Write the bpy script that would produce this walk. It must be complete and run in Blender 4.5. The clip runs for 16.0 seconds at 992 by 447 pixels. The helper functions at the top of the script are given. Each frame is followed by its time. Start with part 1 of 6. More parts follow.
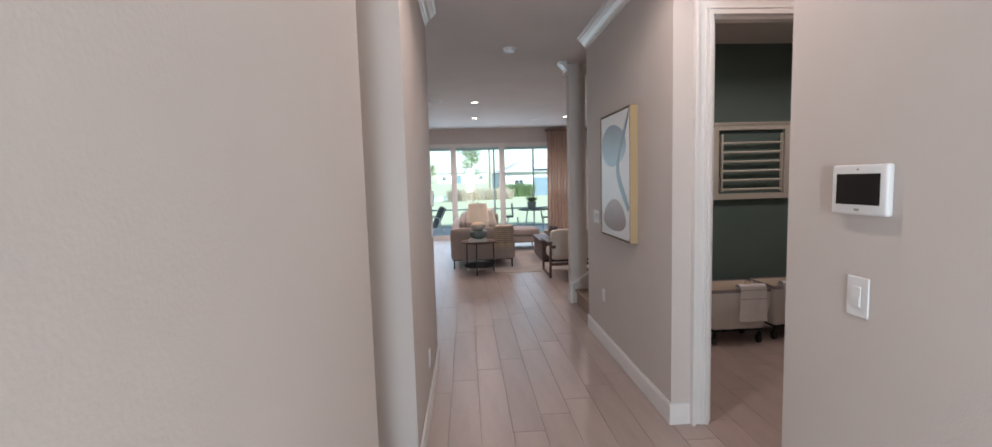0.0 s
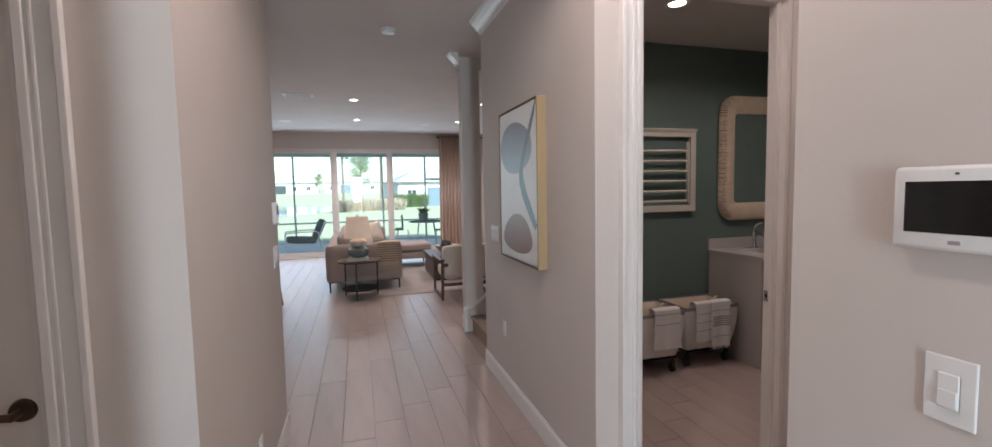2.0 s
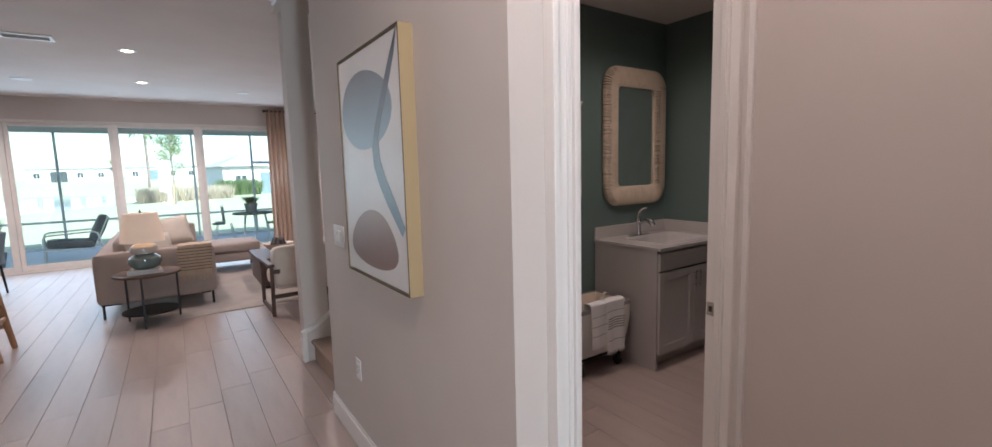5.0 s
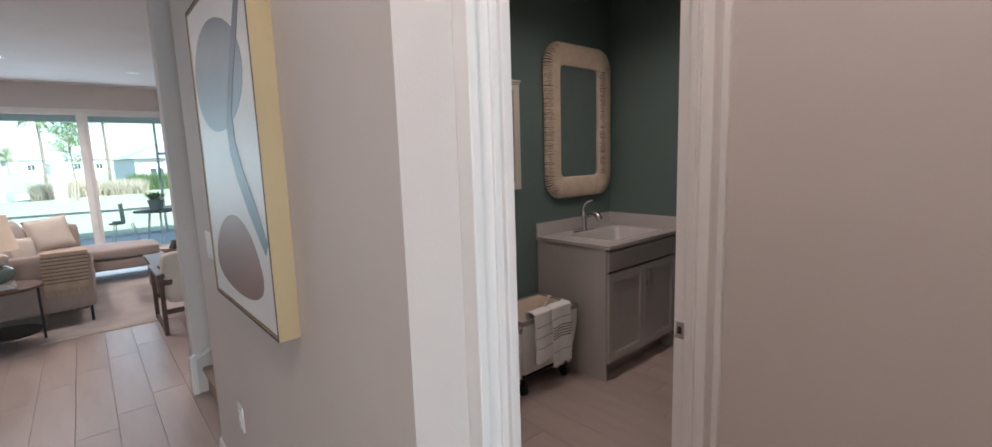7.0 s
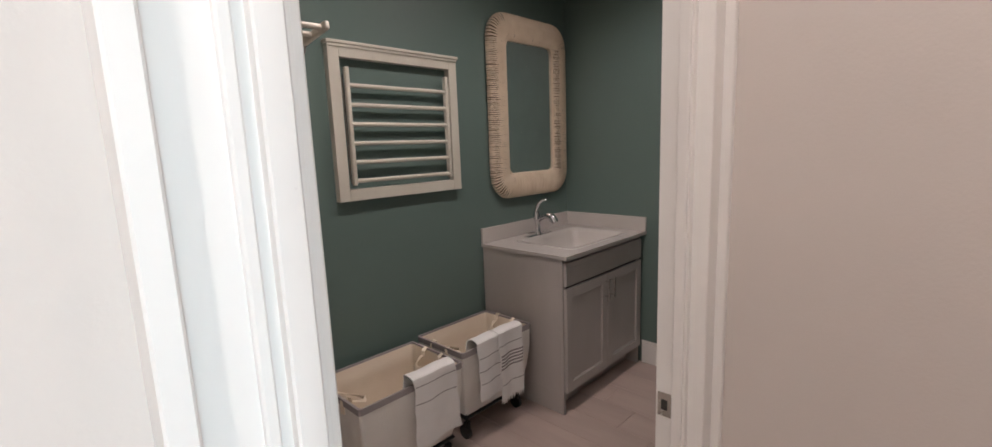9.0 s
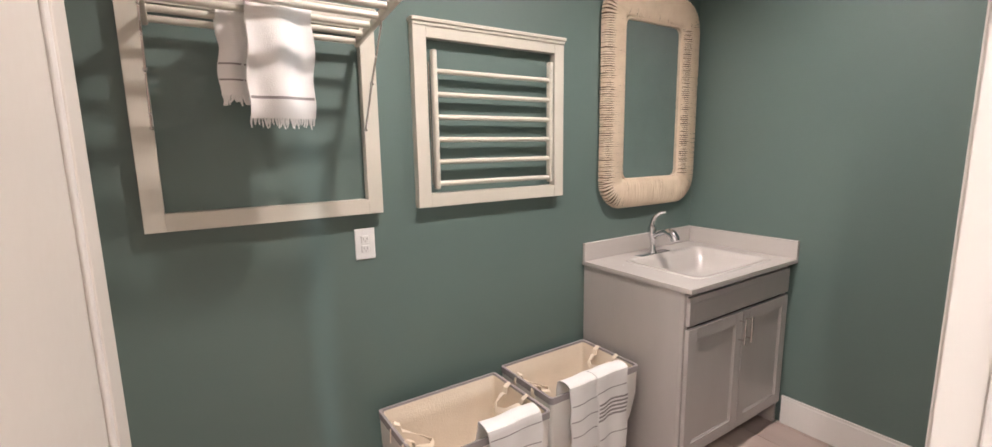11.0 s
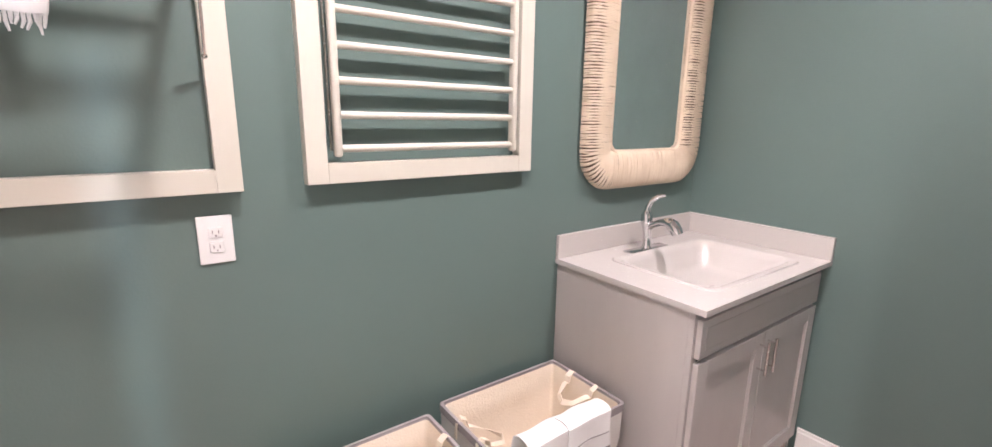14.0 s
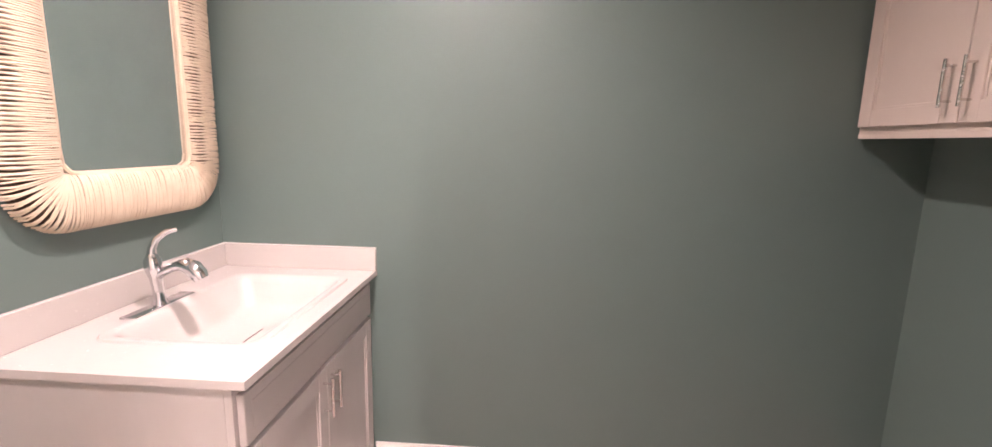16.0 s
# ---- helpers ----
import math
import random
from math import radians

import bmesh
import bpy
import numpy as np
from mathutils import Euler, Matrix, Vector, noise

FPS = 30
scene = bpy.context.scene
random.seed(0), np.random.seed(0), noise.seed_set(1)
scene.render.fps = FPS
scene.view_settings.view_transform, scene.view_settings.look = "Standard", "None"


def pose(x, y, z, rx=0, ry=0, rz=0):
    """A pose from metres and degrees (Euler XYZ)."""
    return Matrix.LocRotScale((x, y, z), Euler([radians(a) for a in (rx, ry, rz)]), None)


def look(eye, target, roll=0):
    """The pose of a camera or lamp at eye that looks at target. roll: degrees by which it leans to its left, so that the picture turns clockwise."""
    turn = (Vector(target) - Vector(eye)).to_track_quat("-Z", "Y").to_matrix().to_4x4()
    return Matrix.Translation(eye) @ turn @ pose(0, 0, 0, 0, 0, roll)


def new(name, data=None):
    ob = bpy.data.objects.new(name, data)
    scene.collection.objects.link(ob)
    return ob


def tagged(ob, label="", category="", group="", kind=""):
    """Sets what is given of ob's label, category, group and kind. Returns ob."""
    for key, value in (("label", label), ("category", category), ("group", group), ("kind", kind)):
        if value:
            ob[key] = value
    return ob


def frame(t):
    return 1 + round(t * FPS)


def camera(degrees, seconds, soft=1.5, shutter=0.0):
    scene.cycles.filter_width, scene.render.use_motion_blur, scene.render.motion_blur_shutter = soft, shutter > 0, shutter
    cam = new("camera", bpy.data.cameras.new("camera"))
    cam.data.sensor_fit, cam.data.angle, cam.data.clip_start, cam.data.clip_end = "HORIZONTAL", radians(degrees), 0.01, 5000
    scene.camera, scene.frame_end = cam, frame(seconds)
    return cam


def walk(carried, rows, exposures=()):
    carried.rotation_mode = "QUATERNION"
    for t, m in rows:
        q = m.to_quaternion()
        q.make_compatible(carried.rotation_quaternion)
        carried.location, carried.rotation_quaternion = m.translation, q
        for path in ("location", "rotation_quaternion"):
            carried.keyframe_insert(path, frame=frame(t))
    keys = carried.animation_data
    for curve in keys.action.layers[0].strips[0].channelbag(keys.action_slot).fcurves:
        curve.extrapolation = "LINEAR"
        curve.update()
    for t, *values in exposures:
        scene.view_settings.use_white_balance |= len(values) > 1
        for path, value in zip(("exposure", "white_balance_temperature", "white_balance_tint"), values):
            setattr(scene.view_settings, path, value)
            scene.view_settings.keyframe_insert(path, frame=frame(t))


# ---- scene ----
cam = camera(93.1, 16.0)
PATH = [
    (0, (0.162, 0.023, 1.513), (0.281, 2.011, 1.334), -1.6),
    (0.5, (0.186, 0.233, 1.51), (0.62, 2.176, 1.321), -1.6),
    (1, (0.244, 0.445, 1.507), (0.789, 2.359, 1.312), -1.8),
    (1.5, (0.32, 0.649, 1.54), (0.872, 2.564, 1.374), -1.6),
    (2, (0.35, 0.841, 1.506), (0.91, 2.755, 1.36), -1.1),
    (2.5, (0.351, 1.06, 1.514), (1.02, 2.939, 1.367), -1.4),
    (3, (0.386, 1.231, 1.489), (1.121, 3.085, 1.335), -1.4),
    (3.5, (0.463, 1.399, 1.5), (1.241, 3.234, 1.334), -1.2),
    (4, (0.543, 1.507, 1.507), (1.38, 3.314, 1.325), -1.0),
    (4.5, (0.599, 1.615, 1.49), (1.556, 3.36, 1.286), -1.1),
    (5, (0.642, 1.757, 1.503), (1.761, 3.399, 1.275), -1.5),
    (5.2, (0.653, 1.804, 1.511), (1.826, 3.405, 1.271), -1.8),
    (7.5, (1.117, 2.194, 1.491), (2.496, 3.616, 1.209), -1.5),
    (8, (1.228, 2.302, 1.494), (2.707, 3.616, 1.199), -1.8),
    (8.2, (1.276, 2.323, 1.491), (2.761, 3.627, 1.186), -2.2),
    (10.3, (1.69, 2.593, 1.513), (2.941, 4.121, 1.195), -1.1),
    (10.5, (1.707, 2.631, 1.509), (2.94, 4.174, 1.194), -1.0),
    (11, (1.761, 2.713, 1.51), (2.851, 4.36, 1.192), -0.9),
    (11.5, (1.834, 2.793, 1.532), (2.802, 4.519, 1.24), -0.0),
    (12, (1.939, 2.857, 1.513), (2.896, 4.591, 1.232), 0.7),
    (12.5, (2.034, 2.946, 1.487), (3.001, 4.671, 1.184), 0.8),
    (13, (2.084, 3.063, 1.478), (3.051, 4.771, 1.094), 0.8),
    (13.5, (2.132, 3.139, 1.462), (3.114, 4.831, 1.053), 0.5),
    (14, (2.227, 3.166, 1.452), (3.374, 4.746, 1.018), 0.8),
    (14.5, (2.339, 3.172, 1.462), (3.739, 4.54, 1.053), 1.1),
    (15, (2.43, 3.209, 1.442), (4.072, 4.29, 1.074), 1.9),
    (15.5, (2.52, 3.254, 1.429), (4.389, 3.884, 1.094), 1.4),
    (16, (2.578, 3.248, 1.434), (4.545, 3.368, 1.096), 1.2),
]
EXPOSURES = [(0, 1.12, 6750, 16), (3, 1.2, 6750, 16), (4, 1.28, 6750, 17), (5.2, 1.38, 6600, 16), (7.3, 1.42, 6450, 11), (8.2, 1.6, 6450, 9), (9.3, 2.15, 6500, 9), (9.9, 2.6, 6500, 10), (10.3, 2.84, 6450, 9), (11, 3.16, 6450, 7), (11.5, 3.3, 6350, 8), (12.5, 3.57, 6150, 9), (14, 3.64, 6150, 13), (15, 3.75, 6250, 18), (15.5, 3.88, 6550, 23), (16, 4.05, 6850, 25)]
walk(cam, [(t, look(eye, target, roll)) for t, eye, target, roll in PATH], EXPOSURES)

# ---- world, sun, lamps ----
world = bpy.data.worlds.new("sky")
scene.world = world
world.use_nodes = True
wn = world.node_tree.nodes
sky = wn.new("ShaderNodeTexSky")
sky.sky_type, sky.sun_disc = "NISHITA", False
sky.sun_elevation, sky.sun_rotation = radians(48), radians(150)
wn["Background"].inputs["Strength"].default_value = 0.15
world.node_tree.links.new(sky.outputs[0], wn["Background"].inputs[0])
sun = new("sun", bpy.data.lights.new("sun", "SUN"))
sun.data.energy, sun.data.angle, sun.data.color = 5.0, radians(0.6), (1, 0.98, 0.95)
sun.matrix_world = look((12, -8, 20), (2, 14, 0))


def area_lamp(name, eye, target, w, h, watts, colour):
    ob = new(name, bpy.data.lights.new(name, "AREA"))
    ob.data.shape, ob.data.size, ob.data.size_y = "RECTANGLE", w, h
    ob.data.energy, ob.data.color = watts, colour
    ob.matrix_world = look(eye, target)
    return ob


def spot_lamp(name, x, y, z, watts, colour=(1, 0.78, 0.6), degrees=125, radius=0.045, blend=0.4):
    ob = new(name, bpy.data.lights.new(name, "SPOT"))
    ob.data.energy, ob.data.color = watts, colour
    ob.data.spot_size, ob.data.spot_blend, ob.data.shadow_soft_size = radians(degrees), blend, radius
    ob.matrix_world = look((x, y, z), (x, y, 0))
    return ob


area_lamp("window_light", (-0.3, 12.56, 1.25), (-0.3, 5, 0.4), 6.6, 2.3, 46, (0.55, 0.80, 1.0))
area_lamp("entry_light", (0.36, -2.42, 1.3), (1.3, 1.2, 1.0), 0.42, 2.0, 44, (0.66, 0.86, 1.0))
# The last one, over the alcove, is added unseen to brighten its walls.
HALL_LIGHTS = [(0.35, 8.43), (0.39, 10.5), (-1.70, 10.6), (-1.73, 9.4), (2.4, 8.43), (2.4, 10.5), (0.75, 2.15), (2.0, 2.2)]
for lx, ly in HALL_LIGHTS:
    spot_lamp("downlight_lamp", lx, ly, 2.885, 30 if ly > 5 else 4.5 if lx > 1 else 23, (1, 0.885, 0.855), 168)
LAUNDRY_LIGHTS = [(2.51, 3.68), (3.62, 3.62)]
for lx, ly in LAUNDRY_LIGHTS:
    spot_lamp("downlight_lamp", lx, ly, 2.742, 13.6 if lx < 3 else 12.4, (1, 0.87, 0.84), 154, 0.045, 0.9)


# ---- materials ----
def node(nt, kind, **inputs):
    n = nt.nodes.new(kind)
    for k, v in inputs.items():
        n.inputs[k.replace("_", " ")].default_value = v
    return n


def material(name, a, b=None, rough=0.5, metal=0.0, scale=6.0, fine=80.0, bump=0.1, vary=0.0, stretch=(1, 1, 1), spec=0.5, emit=None):
    """Two colours mixed by coarse noise, fine grain as relief and gloss, and a shade that varies piece by piece."""
    m = bpy.data.materials.new(name)
    m.use_nodes = True
    nt = m.node_tree
    bs = nt.nodes["Principled BSDF"]
    bs.inputs["Metallic"].default_value = metal
    bs.inputs["Specular IOR Level"].default_value = spec
    b = b or tuple(c * 0.9 for c in a)
    tc = node(nt, "ShaderNodeTexCoord")
    mp = node(nt, "ShaderNodeMapping", Scale=stretch)
    nt.links.new(tc.outputs["Object"], mp.inputs[0])
    n1 = node(nt, "ShaderNodeTexNoise", Scale=scale, Detail=5.0, Roughness=0.6)
    n2 = node(nt, "ShaderNodeTexNoise", Scale=fine, Detail=3.0)
    nt.links.new(mp.outputs[0], n1.inputs["Vector"])
    nt.links.new(mp.outputs[0], n2.inputs["Vector"])
    mix = node(nt, "ShaderNodeMix")
    mix.data_type = "RGBA"
    mix.inputs[6].default_value, mix.inputs[7].default_value = (*a, 1), (*b, 1)
    ramp = node(nt, "ShaderNodeMapRange", From_Min=0.3, From_Max=0.7)
    nt.links.new(n1.outputs[0], ramp.inputs[0])
    nt.links.new(ramp.outputs[0], mix.inputs[0])
    colour = mix.outputs[2]
    if vary:
        info = node(nt, "ShaderNodeObjectInfo")
        mr = node(nt, "ShaderNodeMapRange", To_Min=1 - vary, To_Max=1 + vary)
        nt.links.new(info.outputs["Random"], mr.inputs[0])
        hsv = node(nt, "ShaderNodeHueSaturation")
        nt.links.new(mr.outputs[0], hsv.inputs["Value"])
        nt.links.new(colour, hsv.inputs["Color"])
        colour = hsv.outputs[0]
    nt.links.new(colour, bs.inputs["Base Color"])
    rr = node(nt, "ShaderNodeMapRange", To_Min=max(rough - 0.08, 0.02), To_Max=min(rough + 0.08, 1))
    nt.links.new(n2.outputs[0], rr.inputs[0])
    nt.links.new(rr.outputs[0], bs.inputs["Roughness"])
    if bump:
        bp = node(nt, "ShaderNodeBump", Strength=bump, Distance=0.004)
        nt.links.new(n2.outputs[0], bp.inputs["Height"])
        nt.links.new(bp.outputs[0], bs.inputs["Normal"])
    if emit:
        bs.inputs["Emission Color"].default_value = (*emit[:3], 1)
        bs.inputs["Emission Strength"].default_value = emit[3]
    return m


def glass(name, colour=(1, 1, 1)):
    m = bpy.data.materials.new(name)
    m.use_nodes = True
    nt = m.node_tree
    t = node(nt, "ShaderNodeBsdfTransparent", Color=(*colour, 1))
    g = node(nt, "ShaderNodeBsdfGlossy", Roughness=0.02)
    f = node(nt, "ShaderNodeFresnel", IOR=1.45)
    mx = node(nt, "ShaderNodeMixShader")
    nt.links.new(f.outputs[0], mx.inputs[0])
    nt.links.new(t.outputs[0], mx.inputs[1])
    nt.links.new(g.outputs[0], mx.inputs[2])
    nt.links.new(mx.outputs[0], nt.nodes["Material Output"].inputs[0])
    return m


M_WALL = material("wall_paint", (0.615, 0.553, 0.512), (0.585, 0.525, 0.485), rough=0.72, scale=1.5, fine=160, bump=0.12)
M_GREEN = material("green_paint", (0.126, 0.178, 0.163), (0.118, 0.167, 0.153), rough=0.43, scale=1.2, fine=150, bump=0.08)
M_CEIL = material("ceiling_paint", (0.68, 0.63, 0.60), (0.64, 0.59, 0.56), rough=0.9, scale=2, fine=60, bump=0.3)
M_TRIM = material("trim_paint", (0.78, 0.75, 0.72), (0.75, 0.72, 0.69), rough=0.32, scale=3, fine=50, bump=0.03)
M_DOOR = material("door_paint", (0.74, 0.69, 0.64), (0.71, 0.66, 0.61), rough=0.4, scale=3, fine=60, bump=0.04)
M_TILE = material("plank_tile", (0.47, 0.375, 0.335), (0.40, 0.315, 0.28), rough=0.40, scale=1.6, fine=22, bump=0.05, vary=0.07, stretch=(6, 0.9, 1))
M_GROUT = material("grout", (0.40, 0.33, 0.295), rough=0.85, scale=12)
M_RUG = material("rug_wool", (0.46, 0.40, 0.36), (0.34, 0.30, 0.28), rough=0.95, scale=2.5, fine=130, bump=0.5)
M_SOFA = material("sofa_weave", (0.37, 0.30, 0.27), (0.33, 0.265, 0.235), rough=0.9, scale=4, fine=260, bump=0.35)
M_PILLOW = material("pillow_linen", (0.44, 0.36, 0.32), (0.38, 0.31, 0.27), rough=0.92, scale=9, fine=220, bump=0.35)
M_THROW = material("throw_cotton", (0.50, 0.39, 0.29), (0.44, 0.33, 0.24), rough=0.95, scale=14, fine=150, bump=0.5)
M_STRIPE = material("stripe_yarn", (0.10, 0.09, 0.09), rough=0.95)
M_CREAM = material("cream_boucle", (0.64, 0.57, 0.50), (0.58, 0.51, 0.44), rough=0.95, scale=8, fine=160, bump=0.5)
M_DARKWOOD = material("dark_walnut", (0.10, 0.055, 0.04), (0.07, 0.038, 0.027), rough=0.55, scale=2, fine=30, stretch=(8, 1, 8), bump=0.1)
M_OAK = material("light_oak", (0.50, 0.31, 0.18), (0.42, 0.25, 0.14), rough=0.45, scale=2, fine=40, stretch=(9, 9, 1), bump=0.08)
M_BLACK = material("black_metal", (0.02, 0.02, 0.021), rough=0.45, metal=0.6, bump=0.02)
M_BRONZE = material("aged_bronze", (0.15, 0.105, 0.075), rough=0.35, metal=0.9, bump=0.02)
M_CHROME = material("chrome", (0.74, 0.74, 0.76), rough=0.1, metal=1.0, bump=0.0)
M_NICKEL = material("brushed_nickel", (0.74, 0.71, 0.68), rough=0.25, metal=1.0, bump=0.02)
M_PLASTIC = material("white_plastic", (0.80, 0.79, 0.78), rough=0.35, scale=3, bump=0.02)
M_SCREEN = material("dark_screen", (0.006, 0.006, 0.006), rough=0.12, bump=0.0)
M_SLOT = material("slot_dark", (0.05, 0.045, 0.04), rough=0.6)
M_GOLD = material("champagne_frame", (0.47, 0.35, 0.20), (0.42, 0.31, 0.17), rough=0.45, metal=0.25, fine=40, stretch=(1, 1, 0.2), bump=0.05)
M_CANVAS = material("canvas", (0.76, 0.745, 0.73), (0.70, 0.69, 0.68), rough=0.42, scale=4, fine=240, bump=0.3)
M_CURTAIN = material("curtain_linen", (0.52, 0.395, 0.32), (0.47, 0.35, 0.28), rough=0.9, scale=5, fine=260, bump=0.3, stretch=(1, 1, 0.3))
M_FRAME = material("window_frame", (0.80, 0.76, 0.72), rough=0.35, bump=0.02)
M_GLASS = glass("clear_glass", (0.85, 0.97, 0.99))
M_SHADE = material("lamp_shade", (0.80, 0.68, 0.58), rough=0.9, fine=200, bump=0.2, emit=(1, 0.72, 0.52, 0.10))
M_LED = material("lamp_lens", (1, 0.95, 0.9), rough=0.6, bump=0, emit=(1, 0.86, 0.7, 5))
M_GLAZE = material("celadon_glaze", (0.20, 0.26, 0.25), (0.12, 0.17, 0.17), rough=0.18, scale=7, bump=0.02)
M_GLAZE2 = material("grey_glaze", (0.50, 0.49, 0.46), (0.42, 0.42, 0.40), rough=0.25, scale=7, bump=0.02)
M_PAPER = material("book_paper", (0.68, 0.62, 0.56), (0.58, 0.52, 0.47), rough=0.8)
M_STONE = material("quartz_top", (0.52, 0.485, 0.46), (0.50, 0.465, 0.44), rough=0.24, scale=4, fine=90, bump=0.01)
M_CAB = material("grey_cabinet", (0.46, 0.425, 0.405), (0.43, 0.395, 0.375), rough=0.32, scale=2, fine=70, bump=0.04, stretch=(4, 4, 1))
M_CABIN = material("cabinet_shadow_gap", (0.06, 0.05, 0.045), rough=0.7)
M_UPPER = material("taupe_cabinet", (0.64, 0.55, 0.49), (0.61, 0.52, 0.46), rough=0.36, scale=2, fine=70, bump=0.03)
M_RACK = material("rack_paint", (0.62, 0.585, 0.51), (0.59, 0.555, 0.48), rough=0.4, scale=4, fine=60, bump=0.04)
M_WICKER = material("wrapped_rattan", (0.72, 0.60, 0.465), (0.64, 0.515, 0.385), rough=0.75, scale=14, fine=120, bump=0.3)
# Rattan darkened to paint the shade in the slots of the wrap.
M_WICKERIN = material("shaded_rattan_core", (0.11, 0.07, 0.045), rough=0.95)
M_MIRROR = material("mirror_silver", (0.9, 0.92, 0.91), rough=0.03, metal=1.0, bump=0)
M_LINEN = material("cart_canvas", (0.80, 0.70, 0.58), (0.75, 0.65, 0.53), rough=0.95, scale=6, fine=160, bump=0.4)
M_OUTERCANVAS = material("pale_canvas", (0.80, 0.77, 0.73), (0.75, 0.72, 0.68), rough=0.95, scale=6, fine=160, bump=0.4)
M_BAND = material("grey_binding", (0.36, 0.325, 0.325), (0.30, 0.27, 0.27), rough=0.9, fine=200, bump=0.3)
M_TOWEL = material("white_terry", (0.82, 0.80, 0.785), (0.77, 0.75, 0.735), rough=0.97, scale=10, fine=300, bump=0.3)
M_TSTRIPE = material("towel_stripe", (0.30, 0.27, 0.27), rough=0.97, fine=200, bump=0.4)
M_RUBBER = material("rubber", (0.025, 0.025, 0.025), rough=0.7)
M_WHITEPAINT = material("rear_wall_paint", (0.66, 0.59, 0.545), (0.63, 0.56, 0.515), rough=0.75, scale=1.5, fine=150, bump=0.12)
M_GRASS = material("lawn", (0.33, 0.35, 0.22), (0.39, 0.40, 0.27), rough=0.95, scale=0.6, fine=14, bump=0.4)
M_WATER = material("pond_water", (0.10, 0.17, 0.22), rough=0.06, scale=0.4, fine=3, bump=0.15)
M_PATIO = material("patio_concrete", (0.66, 0.65, 0.64), (0.60, 0.59, 0.585), rough=0.6, scale=1.2, fine=40)
M_STUCCO = material("white_stucco", (0.74, 0.72, 0.70), (0.70, 0.68, 0.66), rough=0.9, scale=1, fine=20)
M_ROOF = material("roof_tile", (0.42, 0.41, 0.41), (0.36, 0.35, 0.35), rough=0.85, scale=1, fine=6, bump=0.4)
M_WINDARK = material("far_window", (0.06, 0.075, 0.085), rough=0.1, bump=0)
M_BLUEGREY = material("bluegrey_siding", (0.16, 0.22, 0.27), rough=0.8)
M_LEAF = material("leaf_green", (0.10, 0.15, 0.06), (0.15, 0.21, 0.09), rough=0.7, scale=3)
M_REED = material("tall_grass", (0.42, 0.34, 0.27), (0.36, 0.31, 0.22), rough=0.9, scale=1.5)
M_BARK = material("bark", (0.26, 0.21, 0.17), (0.18, 0.14, 0.11), rough=0.95, scale=4, fine=30, bump=0.5)
M_SLING = material("grey_cushion", (0.10, 0.115, 0.125), (0.085, 0.10, 0.11), rough=0.9, fine=200, bump=0.3)
M_POT = material("grey_pot", (0.20, 0.23, 0.24), rough=0.7)
# Aluminium lightened so that its colour carries the outdoor glare on the posts.
M_ALU = material("glare_pale_aluminium", (0.76, 0.77, 0.78), rough=0.45, metal=0.1, bump=0.02)
M_CARPET = material("stair_tread", (0.40, 0.30, 0.235), (0.34, 0.25, 0.20), rough=0.9, scale=6, fine=150, bump=0.4)


# ---- mesh helpers ----
def mesh_of(name, bm, mat, smooth=False):
    me = bpy.data.meshes.new(name)
    bmesh.ops.recalc_face_normals(bm, faces=bm.faces)
    bm.to_mesh(me)
    bm.free()
    me.materials.append(mat)
    if smooth:
        me.polygons.foreach_set("use_smooth", [True] * len(me.polygons))
        me.set_sharp_from_angle(angle=radians(40))
    return me


def part(name, bm, mat, parent=None, label="", smooth=False):
    ob = new(name, mesh_of(name, bm, mat, smooth))
    if parent:
        ob.parent = parent
    if label:
        ob["label"] = label
    return ob


def thing(name, x, y, z, label, category, group="", rz=0):
    ob = new(name)
    ob.matrix_world = pose(x, y, z, 0, 0, rz)
    ob.empty_display_size = 0.1
    return tagged(ob, label, category, group)


def box(bm, x0, x1, y0, y1, z0, z1, bevel=0.0, seg=1, m=None):
    r = bmesh.ops.create_cube(bm, size=1)
    vs = r["verts"]
    mat = Matrix.Translation(((x0 + x1) / 2, (y0 + y1) / 2, (z0 + z1) / 2)) @ Matrix.Diagonal((abs(x1 - x0), abs(y1 - y0), abs(z1 - z0), 1))
    bmesh.ops.transform(bm, matrix=mat, verts=vs)
    if bevel:
        es = list({e for v in vs for e in v.link_edges})
        r = bmesh.ops.bevel(bm, geom=es, offset=bevel, segments=seg, profile=0.5, affect="EDGES")
        vs = list({v for f in r["faces"] for v in f.verts} | {v for v in vs if v.is_valid})
    if m is not None:
        bmesh.ops.transform(bm, matrix=m, verts=vs)
    return bm


def B(*a, **k):
    return box(bmesh.new(), *a, **k)


def tube(bm, a, b, r, r2=None, seg=10, caps=True):
    a, b = Vector(a), Vector(b)
    d = b - a
    m = Matrix.Translation((a + b) / 2) @ d.to_track_quat("Z", "Y").to_matrix().to_4x4()
    bmesh.ops.create_cone(bm, cap_ends=caps, segments=seg, radius1=r, radius2=r if r2 is None else r2, depth=d.length, matrix=m)
    return bm


def rod(a, b, r, r2=None, seg=10):
    return tube(bmesh.new(), a, b, r, r2, seg)


def bar(bm, a, b, w, h, bevel=0.004):
    """A square bar from a to b; w across, h up."""
    a, b = Vector(a), Vector(b)
    d = b - a
    side = d.cross(Vector((0, 0, 1)))
    side = side.normalized() if side.length > 1e-4 else Vector((1, 0, 0))
    up = side.cross(d).normalized()
    m = Matrix((side, d.normalized(), up)).transposed().to_4x4()
    m.translation = (a + b) / 2
    return box(bm, -w / 2, w / 2, -d.length / 2, d.length / 2, -h / 2, h / 2, bevel, 1, m)


